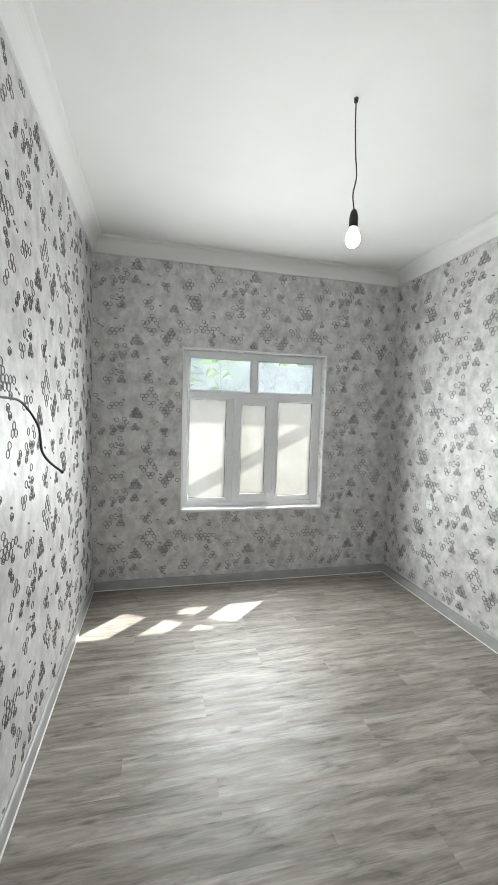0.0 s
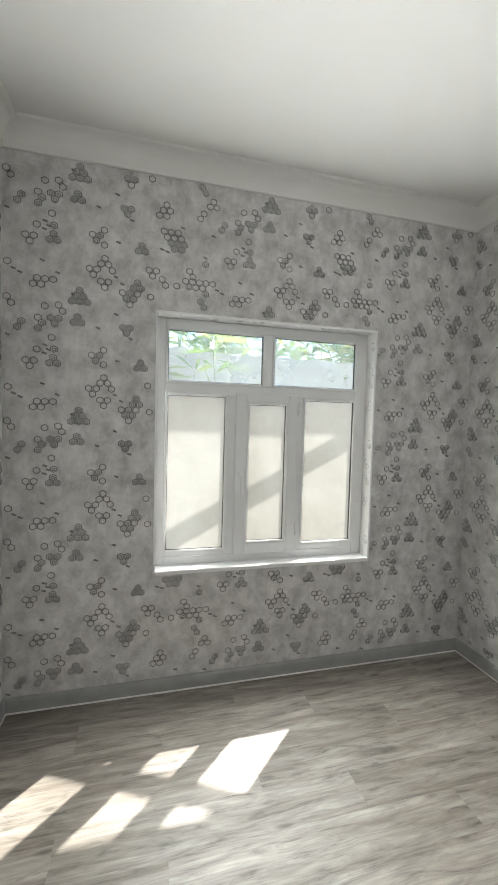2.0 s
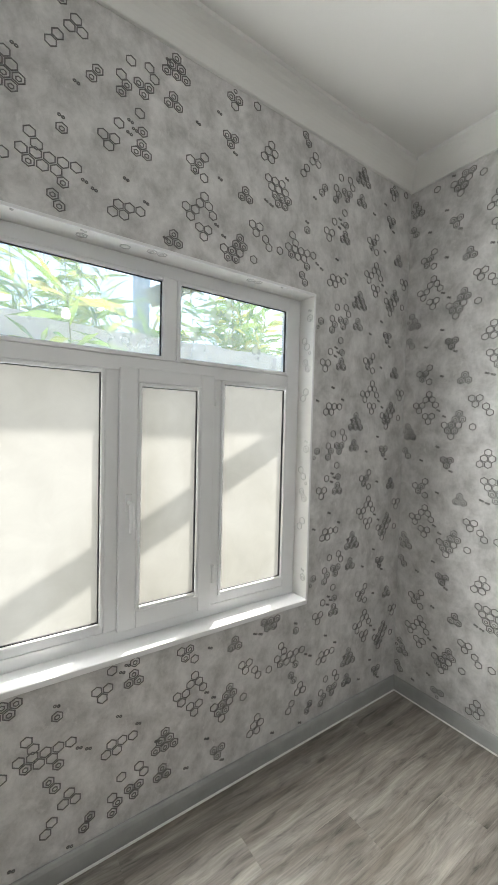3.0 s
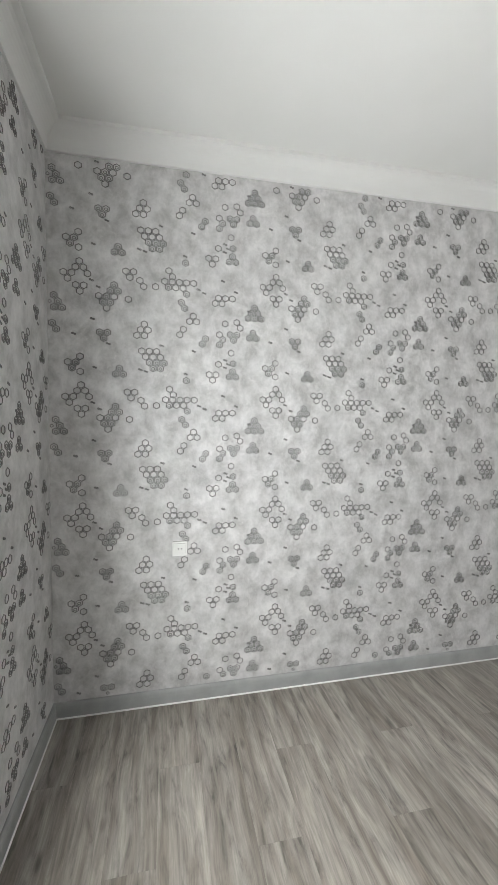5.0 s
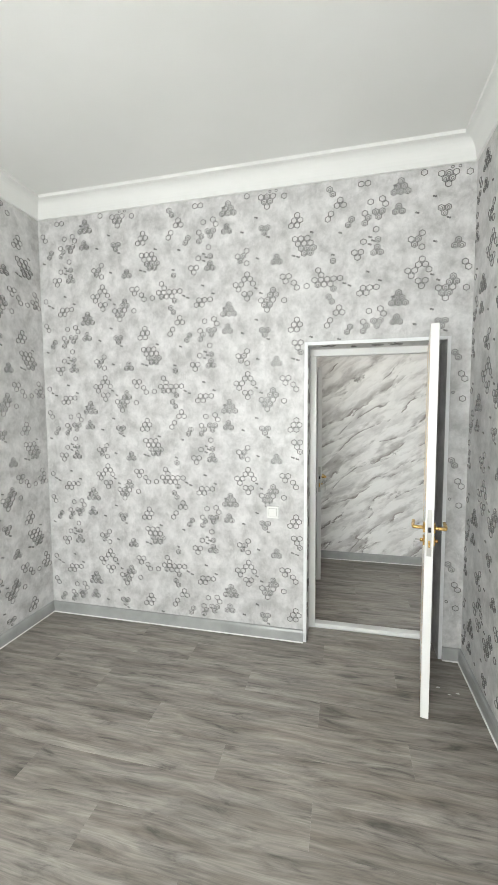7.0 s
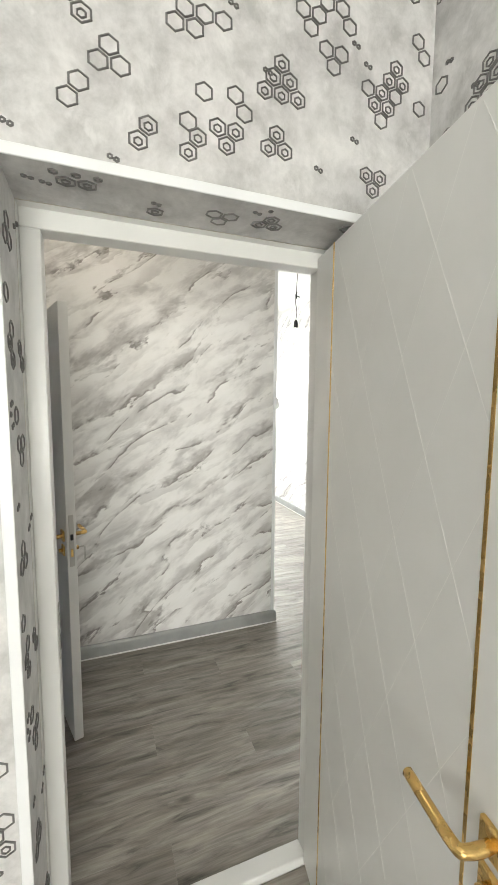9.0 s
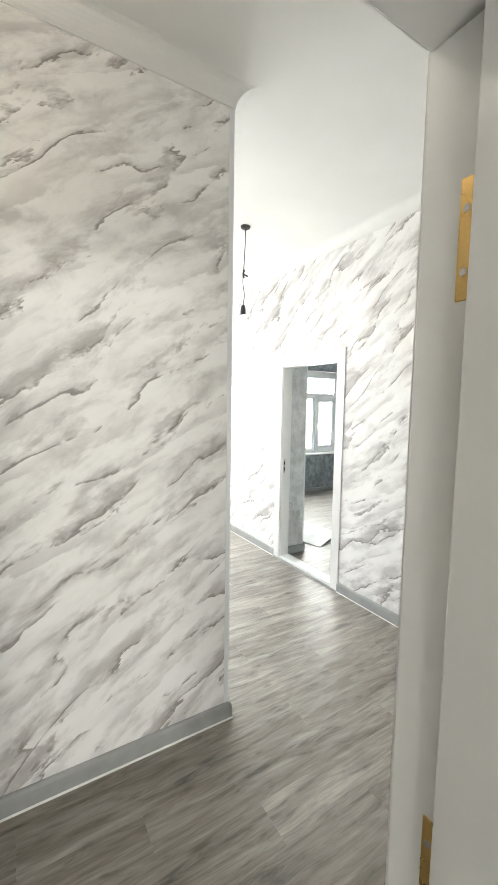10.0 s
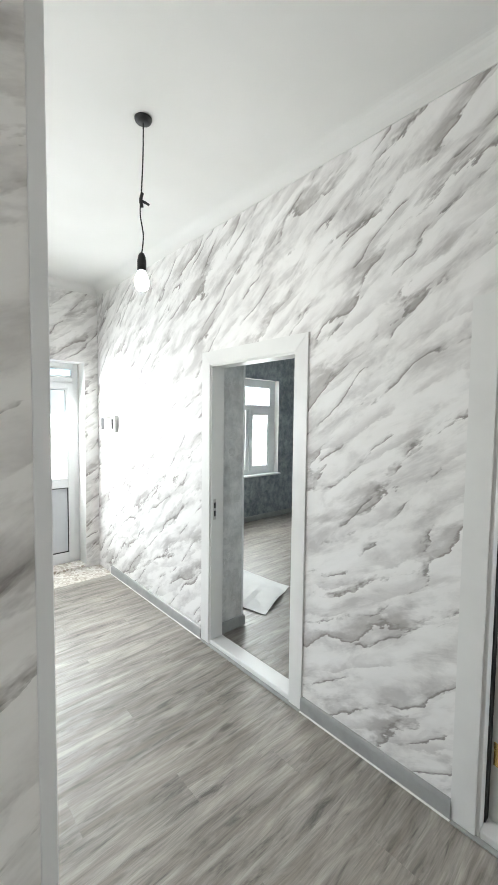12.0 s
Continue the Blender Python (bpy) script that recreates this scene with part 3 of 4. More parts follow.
# ---- doors ----
def door_frame(name, m, w, h, depth, casing, label, jamb=0.06, casing_side=1, threshold=0.035, strike=None):
    """A door frame in local metres: x over the clear opening 0..w, y = 0 at the face that the casing is fixed to, into the wall at -y."""
    t = thing(name, m, label, "door frame", kind="structure")
    for x0, x1 in ((-jamb, 0.0), (w, w + jamb)):
        part("jamb", box_bm((x0, -depth, 0), (x1, 0, h), 0.002, 1), WHITE, t)
    part("head", box_bm((-jamb, -depth, h + 0.0005), (w + jamb, 0, h + jamb), 0.002, 1), WHITE, t)
    part("threshold", box_bm((0.0005, -depth, 0.001), (w - 0.0005, 0, threshold), 0.006, 3), WHITE, t)
    if casing:
        c = casing
        for side in (0, 1):
            bm = bmesh.new()
            x_in, x_out = (-0.012, -0.012 - c) if side == 0 else (w + 0.012, w + 0.012 + c)
            poly = [(x_in, 0), (x_out, 0), (x_out, h + 0.012 + c), (x_in, h + 0.012)]
            lo = [bm.verts.new((x, 0.0005, z)) for x, z in poly]
            hi = [bm.verts.new((x, 0.011, z)) for x, z in poly]
            for k in range(4):
                bm.faces.new((lo[k], lo[(k + 1) % 4], hi[(k + 1) % 4], hi[k]))
            bm.faces.new(lo[::-1]), bm.faces.new(hi)
            bmesh.ops.recalc_face_normals(bm, faces=bm.faces)
            bmesh.ops.bevel(bm, geom=list(bm.edges), offset=0.0018, segments=2, affect="EDGES")
            part("casing", bm, WHITE, t)
        bm = bmesh.new()
        poly = [(-0.012, h + 0.012), (w + 0.012, h + 0.012), (w + 0.012 + c, h + 0.012 + c), (-0.012 - c, h + 0.012 + c)]
        lo = [bm.verts.new((x, 0.0005, z)) for x, z in poly]
        hi = [bm.verts.new((x, 0.011, z)) for x, z in poly]
        for k in range(4):
            bm.faces.new((lo[k], lo[(k + 1) % 4], hi[(k + 1) % 4], hi[k]))
        bm.faces.new(lo[::-1]), bm.faces.new(hi)
        bmesh.ops.recalc_face_normals(bm, faces=bm.faces)
        bmesh.ops.bevel(bm, geom=list(bm.edges), offset=0.0018, segments=2, affect="EDGES")
        part("casing", bm, WHITE, t)
    if strike is not None:
        x, y, z = strike
        plate = part("strike_plate", box_bm((x - 0.0015, y - 0.012, z - 0.075), (x + 0.0015, y + 0.012, z + 0.075), 0.001, 1), STEEL, t, "steel strike plate")
        for dz in (-0.03, 0.03):
            part("keeper_hole", box_bm((x - 0.0022, y - 0.007, z + dz - 0.02), (x + 0.0022, y + 0.007, z + dz + 0.02)), BLACK, plate)
    return t


def butt_hinge(parent, x, y, z, side=1):
    """Brass butt hinge with knuckle at (x, y) in the leaf's metres."""
    h = part("hinge", tube([(x, y, z - 0.05), (x, y, z + 0.05)], 0.0065, 12), BRASS, parent, "brass butt hinge", smooth=True)
    for k in (-0.034, 0, 0.034):
        part("knuckle", tube([(x, y, z + k - 0.014), (x, y, z + k + 0.014)], 0.0078, 12), BRASS, h, smooth=True)
    part("hinge_plate", box_bm((x - 0.0015, y - 0.002 + (0 if side > 0 else -0.028), z - 0.048), (x + 0.0015, y + 0.002 + (0.028 if side > 0 else 0), z + 0.048)), BRASS, h)


def lever_set(parent, x, y, z, out, toward):
    """Brass lever on a rectangular plate, lock cylinder below. out: +1 or -1 along y; toward: where the lever points along x."""
    p = part("handle_plate", box_bm((x - 0.022, min(y, y + out * 0.009), z - 0.022), (x + 0.022, max(y, y + out * 0.009), z + 0.026), 0.003, 2), BRASS, parent, "brass handle plate")
    part("lever", tube(smooth_path([(x, y + out * 0.006, z), (x, y + out * 0.045, z), (x + toward * 0.016, y + out * 0.056, z), (x + toward * 0.118, y + out * 0.056, z)], 6), 0.009, 10), BRASS, p, smooth=True)
    q = part("key_plate", box_bm((x - 0.02, min(y, y + out * 0.008), z - 0.088), (x + 0.02, max(y, y + out * 0.008), z - 0.042), 0.003, 2), BRASS, parent, "brass key plate")
    part("cylinder", tube([(x, y + out * 0.006, z - 0.066), (x, y + out * 0.022, z - 0.066)], 0.0085, 12), BRASS, q, smooth=True)
    return q


def grooves(bm, lines, y, width=0.0026):
    for (x0, z0), (x1, z1) in lines:
        d = Vector((x1 - x0, 0, z1 - z0)).normalized()
        s = Vector((-d.z, 0, d.x)) * width / 2
        a, b = Vector((x0, y - 0.0003, z0)), Vector((x1, y - 0.0003, z1))
        lift = Vector((0, 0.0007, 0))
        ring = [bm.verts.new(v) for v in (a - s, b - s, b + s, a + s)]
        top = [bm.verts.new(v + lift) for v in (a - s * 0.4, b - s * 0.4, b + s * 0.4, a + s * 0.4)]
        for k in range(4):
            bm.faces.new((ring[k], ring[(k + 1) % 4], top[(k + 1) % 4], top[k]))
        bm.faces.new(top)
    bmesh.ops.recalc_face_normals(bm, faces=bm.faces)
    return bm


def inlay(parent, x, h, y, w=0.007):
    part("inlay_strip", box_bm((x - w / 2, y - 0.003, 0.0), (x + w / 2, y + 0.0008, h)), BRASS, parent, "thin polished brass inlay strip")


def door_leaf(name, m, w, h, label, hinge_zs, lock_z, hinge_side=1, groove=None, groove_mat=None, key=False, thick=0.04, strips=()):
    """A leaf hung at x = 0, its free edge at x = w, its thickness from y = 0 to -thick; z from its foot."""
    t = thing(name, m, label, "door", kind="structure")
    part("leaf", box_bm((0.0, -thick, 0.0), (w, 0, h), 0.0025, 2), WHITE, t)
    for z in hinge_zs:
        butt_hinge(t, -0.004, 0.003 if hinge_side > 0 else -thick - 0.003, z, -hinge_side)
    if groove:
        for y, lines in groove:
            part("groove", grooves(bmesh.new(), lines, y), groove_mat or GROOVE, t, "thin routed groove")
    for x in strips:
        inlay(t, x, h, 0.0)
    if lock_z:
        lock = part("lock_plate", box_bm((w - 0.001, -thick / 2 - 0.0105, lock_z - 0.13), (w + 0.0025, -thick / 2 + 0.0105, lock_z + 0.105), 0.001, 1), STEEL, t, "steel lock face plate")
        part("latch", box_bm((w + 0.002, -thick / 2 - 0.006, lock_z - 0.008), (w + 0.011, -thick / 2 + 0.006, lock_z + 0.018), 0.002, 1), BLACK, lock)
        part("bolt", box_bm((w + 0.002, -thick / 2 - 0.005, lock_z - 0.085), (w + 0.005, -thick / 2 + 0.005, lock_z - 0.05), 0.001, 1), BRASS, lock)
        for y, out in ((0.0, 1), (-thick, -1)):
            q = lever_set(t, w - 0.055, y, lock_z, out, -1)
        if key:
            k = part("key", box_bm((w - 0.057, 0.022, lock_z - 0.069), (w - 0.053, 0.047, lock_z - 0.062), 0.001, 1), STEEL, t, "steel key in the lock")
            part("key_ring", tube([(w - 0.055 + 0.012 * math.cos(a), 0.05, lock_z - 0.085 + 0.018 * math.sin(a)) for a in [i * math.pi / 6 for i in range(13)]], 0.0015, 6), STEEL, k)
            part("key_tag", box_bm((w - 0.066, 0.048, lock_z - 0.135), (w - 0.046, 0.051, lock_z - 0.100), 0.001, 1), STEEL, k)
    return t


# the room's own door: frame at the corridor side of a deep papered doorway, leaf swung into the room
FX0, FX1, FH = 0.195, 0.940, 2.0
door_frame("door_frame_1", basis((FX1, -0.265, 0), (-1, 0, 0), (0, -1, 0)), FX1 - FX0, FH, 0.062, 0.085, "white lacquered door frame with mitred casing", jamb=0.045, strike=(0.0015, -0.030, 1.0))
frame_1 = [o for o in scene.objects if o.name == "door_frame_1"][0]
for z in (0.31, 1.09, 1.79):
    hp = part("hinge_plate", box_bm((FX1 - FX0 - 0.0022, -0.0615, z - 0.06), (FX1 - FX0 + 0.001, -0.0465, z + 0.06), 0.0006, 1), BRASS, frame_1, "brass hinge plate")
    for dz in (-0.032, 0.030):
        part("screw", lathe([(0.001, 0.0006), (0.003, 0.001), (0.0042, 0.0003), (0.0045, -0.001)], 12), STEEL, hp, at=pose(FX1 - FX0 - 0.0022, -0.054, z + dz, 0, -90, 0))
leaf_dir = Vector((0.350 - 0.213, 0.595 + 0.175, 0)).normalized()
leaf_m = basis(Vector((0.213, -0.175, 0.028)) - leaf_dir * 0.0255, leaf_dir, Vector((leaf_dir.y, -leaf_dir.x, 0)))
lattice, falling = [], 0
for slope, start, count in ((-2.06, 3.60, 10), (2.06, 1.76, 10)):
    for k in range(count):
        c = start - 0.34 * k
        u0, u1 = sorted(((0.01 - c) / slope, (1.988 - c) / slope))
        u0, u1 = max(u0, 0.108), min(u1, 0.664)
        if u1 - u0 > 0.03:
            falling += slope < 0
            lattice.append(((u0 + 0.0255, c + slope * u0), (u1 + 0.0255, c + slope * u1)))
door_leaf("door_1", leaf_m, 0.8075, 1.998, "open white lacquered door with diagonal grooves and brass handle", (0.25, 1.0, 1.76), 0.985, -1, [(0.0, lattice[:falling]), (-0.00025, lattice[falling:])], GROOVE, key=True, strips=(0.1265, 0.6975))


# ---- switches and sockets ----
def socket(m, label, dots=True, category="socket"):
    t = thing("wall_socket" if dots else "light_switch", m, label, category)
    part("cover", box_bm((-0.043, 0, -0.043), (0.043, 0.009, 0.043), 0.003, 2), PLATE, t)
    part("insert", box_bm((-0.031, 0.007, -0.031), (0.031, 0.0115, 0.031), 0.002, 2), PLATE, t)
    if dots:
        for dx in (-0.0095, 0.0095):
            part("pin_hole", tube([(dx, 0.0112, 0), (dx, 0.0122, 0)], 0.0035, 10), GASKET, t)
    else:
        part("rocker", box_bm((-0.028, 0.010, -0.027), (0.028, 0.0145, 0.027), 0.003, 2), PLATE, t)
    return t


socket(basis((W, 3.324, 0.911), (0, -1, 0), (-1, 0, 0)), "white double-hole plug socket on the papered wall")
socket(basis((W, 0.822, 0.915), (0, -1, 0), (-1, 0, 0)), "white double-hole plug socket on the papered wall")
socket(basis((1.222, 0, 0.912), (-1, 0, 0), (0, 1, 0)), "white square light switch beside the doorway", False, "switch")

# ---- lamps ----
def pendant(top, socket_z, sway, label, rose, knot=None, glow=None):
    t = thing("pendant_lamp", pose(*top), label, "pendant lamp", "bare bulbs on cords")
    d = socket_z - top[2]
    if rose:
        part("ceiling_rose", lathe([(0.001, -0.022), (0.022, -0.022), (0.036, -0.014), (0.04, -0.003), (0.04, 0.0)], 28), BLACK, t, "flat black ceiling rose", True)
    else:
        part("ceiling_hook", lathe([(0.001, -0.02), (0.009, -0.018), (0.011, 0.0)], 12), BLACK, t, "", True)
    sx, sy = sway
    pts = [(0, 0, 0), (sx * 0.15, sy * 0.15, d * 0.25), (sx * 0.3 + 0.006, sy * 0.3, d * 0.5), (sx * 0.5 + 0.01, sy * 0.5 - 0.004, d * 0.7), (sx * 0.75 - 0.006, sy * 0.75, d * 0.86), (sx, sy, d)]
    part("cord", tube(smooth_path(pts), 0.0032, 8), BLACK, t, "thin black twisted cord", True)
    if knot is not None:
        k = knot - top[2]
        part("knot", tube(smooth_path([(sx * 0.6 + 0.002, sy * 0.6, k - 0.03), (sx * 0.6 + 0.008, sy * 0.6, k), (sx * 0.6, sy * 0.6, k + 0.035)]), 0.008, 8), BLACK, t, "taped cord joint", True)
        part("knot", tube([(sx * 0.6 + 0.005, sy * 0.6, k), (sx * 0.6 - 0.025, sy * 0.6 + 0.02, k - 0.018)], 0.006, 8), BLACK, t)
    part("lamp_holder", lathe([(0.004, d + 0.004), (0.011, d), (0.017, d - 0.014), (0.021, d - 0.035), (0.0215, d - 0.075), (0.0205, d - 0.082)], 24), BLACK, t, "black plastic lamp holder", True).location = (sx, sy, 0)
    z = d - 0.08
    part("bulb", lathe([(0.016, z + 0.006), (0.017, z - 0.008), (0.026, z - 0.024), (0.0325, z - 0.042), (0.034, z - 0.056), (0.0325, z - 0.070), (0.026, z - 0.083), (0.015, z - 0.092), (0.001, z - 0.095)], 28), glow or BULB, t, "lit white bulb", True).location = (sx, sy, 0)
    return t


pendant((1.472, 2.038, H), 2.692, (0.016, 0.0), "bare lit bulb hanging on a thin black cord", False)
# scraps swept into the corner behind the door
random.seed(12)
for k in range(3):
    sx, sy = 0.10 + 0.05 * k, 0.33 + random.uniform(-0.05, 0.05)
    bm = bmesh.new()
    ring = [bm.verts.new((0.012 * random.uniform(0.6, 1.2) * math.cos(i * 1.05), 0.009 * random.uniform(0.6, 1.2) * math.sin(i * 1.05), 0.001 + 0.004 * random.random())) for i in range(6)]
    mid = bm.verts.new((0, 0, 0.005))
    low = bm.verts.new((0, 0, 0.0))
    for i in range(6):
        bm.faces.new((ring[i], ring[(i + 1) % 6], mid))
        bm.faces.new((ring[(i + 1) % 6], ring[i], low))
    tagged(part("paper_scrap", bm, CAULK, at=pose(sx, sy, 0.0005)), "tiny white paper scrap on the floor", "scrap", "scraps behind the door")
# loose cable from a hole in the wall
cable = thing("loose_cable", pose(0, 1.868, 1.736), "black electric cable hanging loose from the wall", "cable")
pts = [(-0.004, -0.40, -0.002), (0.014, -0.36, -0.006), (0.014, 0.0, -0.008), (0.014, 0.16, -0.015), (0.022, 0.25, -0.050), (0.046, 0.253, -0.091), (0.077, 0.205, -0.131), (0.096, 0.156, -0.179), (0.108, 0.134, -0.226), (0.138, 0.125, -0.268), (0.207, 0.040, -0.298)]
part("cable", tube(smooth_path(pts), 0.005, 8), BLACK, cable, smooth=True)
part("wall_hole", lathe([(0.001, 0.0), (0.03, 0.0), (0.034, 0.002), (0.034, 0.003), (0.001, 0.003)], 18), CAULK, cable, "patched cable hole", at=pose(0, -0.40, 0.0, 0, 90, 0))

# ---- corridor and hall ----
XW, CY, MY, HH, HB = -1.845, -0.265, -1.665, 3.045, 2.966
marble = "white wallpaper with grey marble veins"
D1, D2 = (-3.300, -2.530), (-1.505, -0.745)
wall("wall_corridor_north", (-2.2, CY, 0), (1, 0, 0), (0, -1, 0), 5.4, H, 0.09, [(DOOR[0] + 2.2, DOOR[1] + 2.2, 0, DOOR[3])], [MARBLE, PLAIN, WHITE], marble, shift=3)
mwall = wall("wall_hall_partition", (1.15, MY, 0), (-1, 0, 0), (0, 1, 0), 1.15 + 0.332, H, 0.15, [], [MARBLE, MARBLE, MARBLE], marble)
wall("wall_hall_west", (XW, -5.7, 0), (0, 1, 0), (1, 0, 0), 5.4, H, 0.36, [(5.7 + D1[0] - 0.06, 5.7 + D1[1] + 0.06, 0, 2.09), (5.7 + D2[0] - 0.06, 5.7 + D2[1] + 0.06, 0, 2.09)], [MARBLE, SILVER, SILVER], marble, shift=21)
# The opening from 1.45 to 3.05 belongs to the unseen added window.
wall("wall_hall_south", (3.2, -5.40, 0), (-1, 0, 0), (0, 1, 0), 3.2 + 1.845, H, 0.30, [(1.45, 3.05, 0.75, 2.3), (3.2 + 0.85, 3.2 + 1.70, 0, 2.24)], [MARBLE, RENDER, REVEAL], marble, shift=33)
wall("wall_hall_east", (2.6, -1.67, 0), (0, -1, 0), (-1, 0, 0), 3.8, H, 0.2, [], [MARBLE, PLAIN, MARBLE], marble, shift=41)
wall("wall_corridor_east", (1.15, CY, 0), (0, -1, 0), (-1, 0, 0), 1.355, H, 0.14, [(0.56, 1.28, 0, 2.06)], [MARBLE, PLAIN, WHITE], marble, shift=51)
wall("wall_hall_northeast", (2.8, MY - 0.15, 0), (-1, 0, 0), (0, -1, 0), 1.6, H, 0.1, [], [MARBLE, PLAIN, MARBLE], marble, shift=57)
tagged(part("ceiling", box_bm((-2.25, -5.75, HH), (3.3, -0.11, HH + 0.1)), CEIL), "smooth white painted ceiling", "ceiling", kind="structure")
HC = [(0, 0), (0.006, 0)] + [(0.085 - 0.079 * math.cos(k * math.pi / 16), 0.0789 * math.sin(k * math.pi / 16)) for k in range(9)] + [(0, 0.0789)]


def hall_edges(p0, p1, n, m0=1, m1=1, top=True, base=((0, 1),)):
    if top:
        moulding("cornice", (*p0, HB), (*p1, HB), n, HC, CEIL, "white plaster cornice under the ceiling", "cornice", m0, m1)
    a, b = Vector((*p0, 0)), Vector((*p1, 0))
    for s, e in base:
        q0, q1 = a.lerp(b, s), a.lerp(b, e)
        moulding("baseboard", q0, q1, n, PLINTH, SKIRT, "grey plastic skirting board along the wall", "skirting", m0 if s == 0 else 0, m1 if e == 1 else 0)
        moulding("trim", q0, q1, n, BEAD, CAULK, "white sealant line at the skirting's foot", "sealant", m0 if s == 0 else 0, m1 if e == 1 else 0)


hall_edges((1.15, MY), (-0.332, MY), (0, 1, 0), 1, -1)
hall_edges((-0.332, MY), (-0.332, MY - 0.15), (-1, 0, 0), -1, -1)
ylen = 5.40 + CY
fr = lambda y: (y + 5.40) / ylen
hall_edges((XW, -5.40), (XW, CY), (1, 0, 0), 1, 1, True, ((fr(-5.04), fr(D1[0] - 0.105)), (fr(D1[1] + 0.105), fr(D2[0] - 0.105)), (fr(D2[1] + 0.105), 1)))
hall_edges((2.6, -5.40), (XW, -5.40), (0, 1, 0), 1, 1, True, ())
hall_edges((XW, CY), (1.15, CY), (0, -1, 0), 1, 1, True, ((0, (DOOR[0] - 0.03 - XW) / 2.995),))
hall_edges((1.15, CY), (1.15, MY), (-1, 0, 0), 1, 1, True, ((0, 0.36),))
tagged(part("corner_strip", box_bm((-0.335, MY - 0.025, 0.086), (-0.310, MY + 0.003, HB), 0.002, 2), PVC), "white plastic corner strip on the wall's edge", "trim", kind="structure")

# doorways of the west wall
door_frame("door_frame_2", basis((XW, D1[0], 0), (0, 1, 0), (1, 0, 0)), D1[1] - D1[0], 2.022, 0.11, 0.095, "white lacquered door frame without its leaf", strike=(0.0015, -0.03, 1.0))
door_frame("door_frame_3", basis((XW, D2[0], 0), (0, 1, 0), (1, 0, 0)), D2[1] - D2[0], 2.030, 0.09, 0.095, "white lacquered door frame with mitred casing")
gap_frame, ow, oh = [o for o in scene.objects if o.name == "door_frame_3"][0], D2[1] - D2[0], 2.030
# Black strips stand in for the shaded gap between frame and leaf.
for lo, hi in (((-0.002, -0.0895, 0.03), (0.006, -0.050, oh)), ((ow - 0.007, -0.104, 0.03), (ow + 0.002, -0.086, oh)),
               ((0.008, -0.104, oh - 0.007), (ow - 0.008, -0.086, oh + 0.002)), ((0.008, -0.106, 0.024), (ow - 0.008, -0.088, 0.0365))):
    part("gap_strip", box_bm(lo, hi, 0.002, 1), BLACK, gap_frame, "black strip drawn for the dark gap round the leaf")
for y0, y1 in (D1, D2):
    tagged(part("floor_strip", box_bm((XW + 0.0005, y0 - 0.1, 0.0005), (XW + 0.028, y1 + 0.1, 0.007), 0.003, 2), SKIRT), "grey plastic strip along the threshold", "floor strip", kind="structure")
d2 = Vector((-2.689 + 1.916, -1.372 + 1.496, 0)).normalized()
nn = Vector((-d2.y, d2.x, 0))
nn = nn if nn.y > 0 else -nn
leaf2 = Matrix((d2, nn, Vector((0, 0, 1)))).transposed().to_4x4()
leaf2.translation = Vector((-1.925, -1.462, 0.03))
door_leaf("door_2", leaf2, 0.79, 2.0, "open white lacquered door with brass hinges and upright grooves", (0.29, 1.0, 1.80), 0.97, 1, strips=(0.115, 0.668))
# door ajar at the corridor's end
d3m = basis((1.128, -1.615, 0.03), Vector((0.938 - 1.128, -1.005 + 1.615, 0)), Vector((-(-1.005 + 1.615), 0.938 - 1.128, 0)))
door_leaf("door_3", d3m, 0.64, 1.99, "white lacquered door standing ajar with brass handle", (0.25, 1.75), 0.97, 1, None, None, key=True)
door_frame("door_frame_4", basis((1.15, CY - 0.60, 0), (0, -1, 0), (-1, 0, 0)), 0.70, 2.02, 0.12, 0.075, "white lacquered door frame", jamb=0.04)

# south door to the outside
bd = thing("door_4", basis((0, -5.60, 0), (-1, 0, 0), (0, 1, 0)), "white plastic outer door with glass upper half", "door", kind="structure")
bars(bd, "door_frame", [(0.85, 0.90, 0, 2.24), (1.645, 1.70, 0, 2.24), (0.90, 1.645, 2.19, 2.24), (0.90, 1.645, 2.03, 2.085), (0.90, 1.645, 0, 0.05)], -0.06, 0)
bars(bd, "stile", [(0.90, 0.965, 0.05, 2.03), (1.58, 1.645, 0.05, 2.03)], -0.05, 0.012)
bars(bd, "rail", [(0.965, 1.58, 0.05, 0.15), (0.965, 1.58, 0.875, 0.965), (0.965, 1.58, 1.965, 2.03)], -0.05, 0.012)
beaded_pane(bd, 0.965, 1.58, 0.965, 1.965, MILKY, 0.006)
beaded_pane(bd, 0.90, 1.645, 2.085, 2.19, GLASS)
part("door_panel", box_bm((0.975, -0.03, 0.16), (1.572, 0.0, 0.868), 0.003, 2), GREYPANEL, bd, "pale grey lower panel")
for x0, x1, z0, z1 in ((1.572, 1.580, 0.15, 0.875), (0.965, 1.580, 0.868, 0.875), (0.965, 1.572, 0.15, 0.157)):
    part("gasket", box_bm((x0, -0.02, z0), (x1, 0.006, z1)), GASKET, bd)
handle(bd, pose(0.93, 0.012, 1.0), 0.11)
tagged(part("doorstep", box_bm((-1.70, -5.60, 0.001), (-0.85, -5.40, 0.03), 0.004, 2), TILE), "speckled stone step under the outer door", "step", kind="structure")

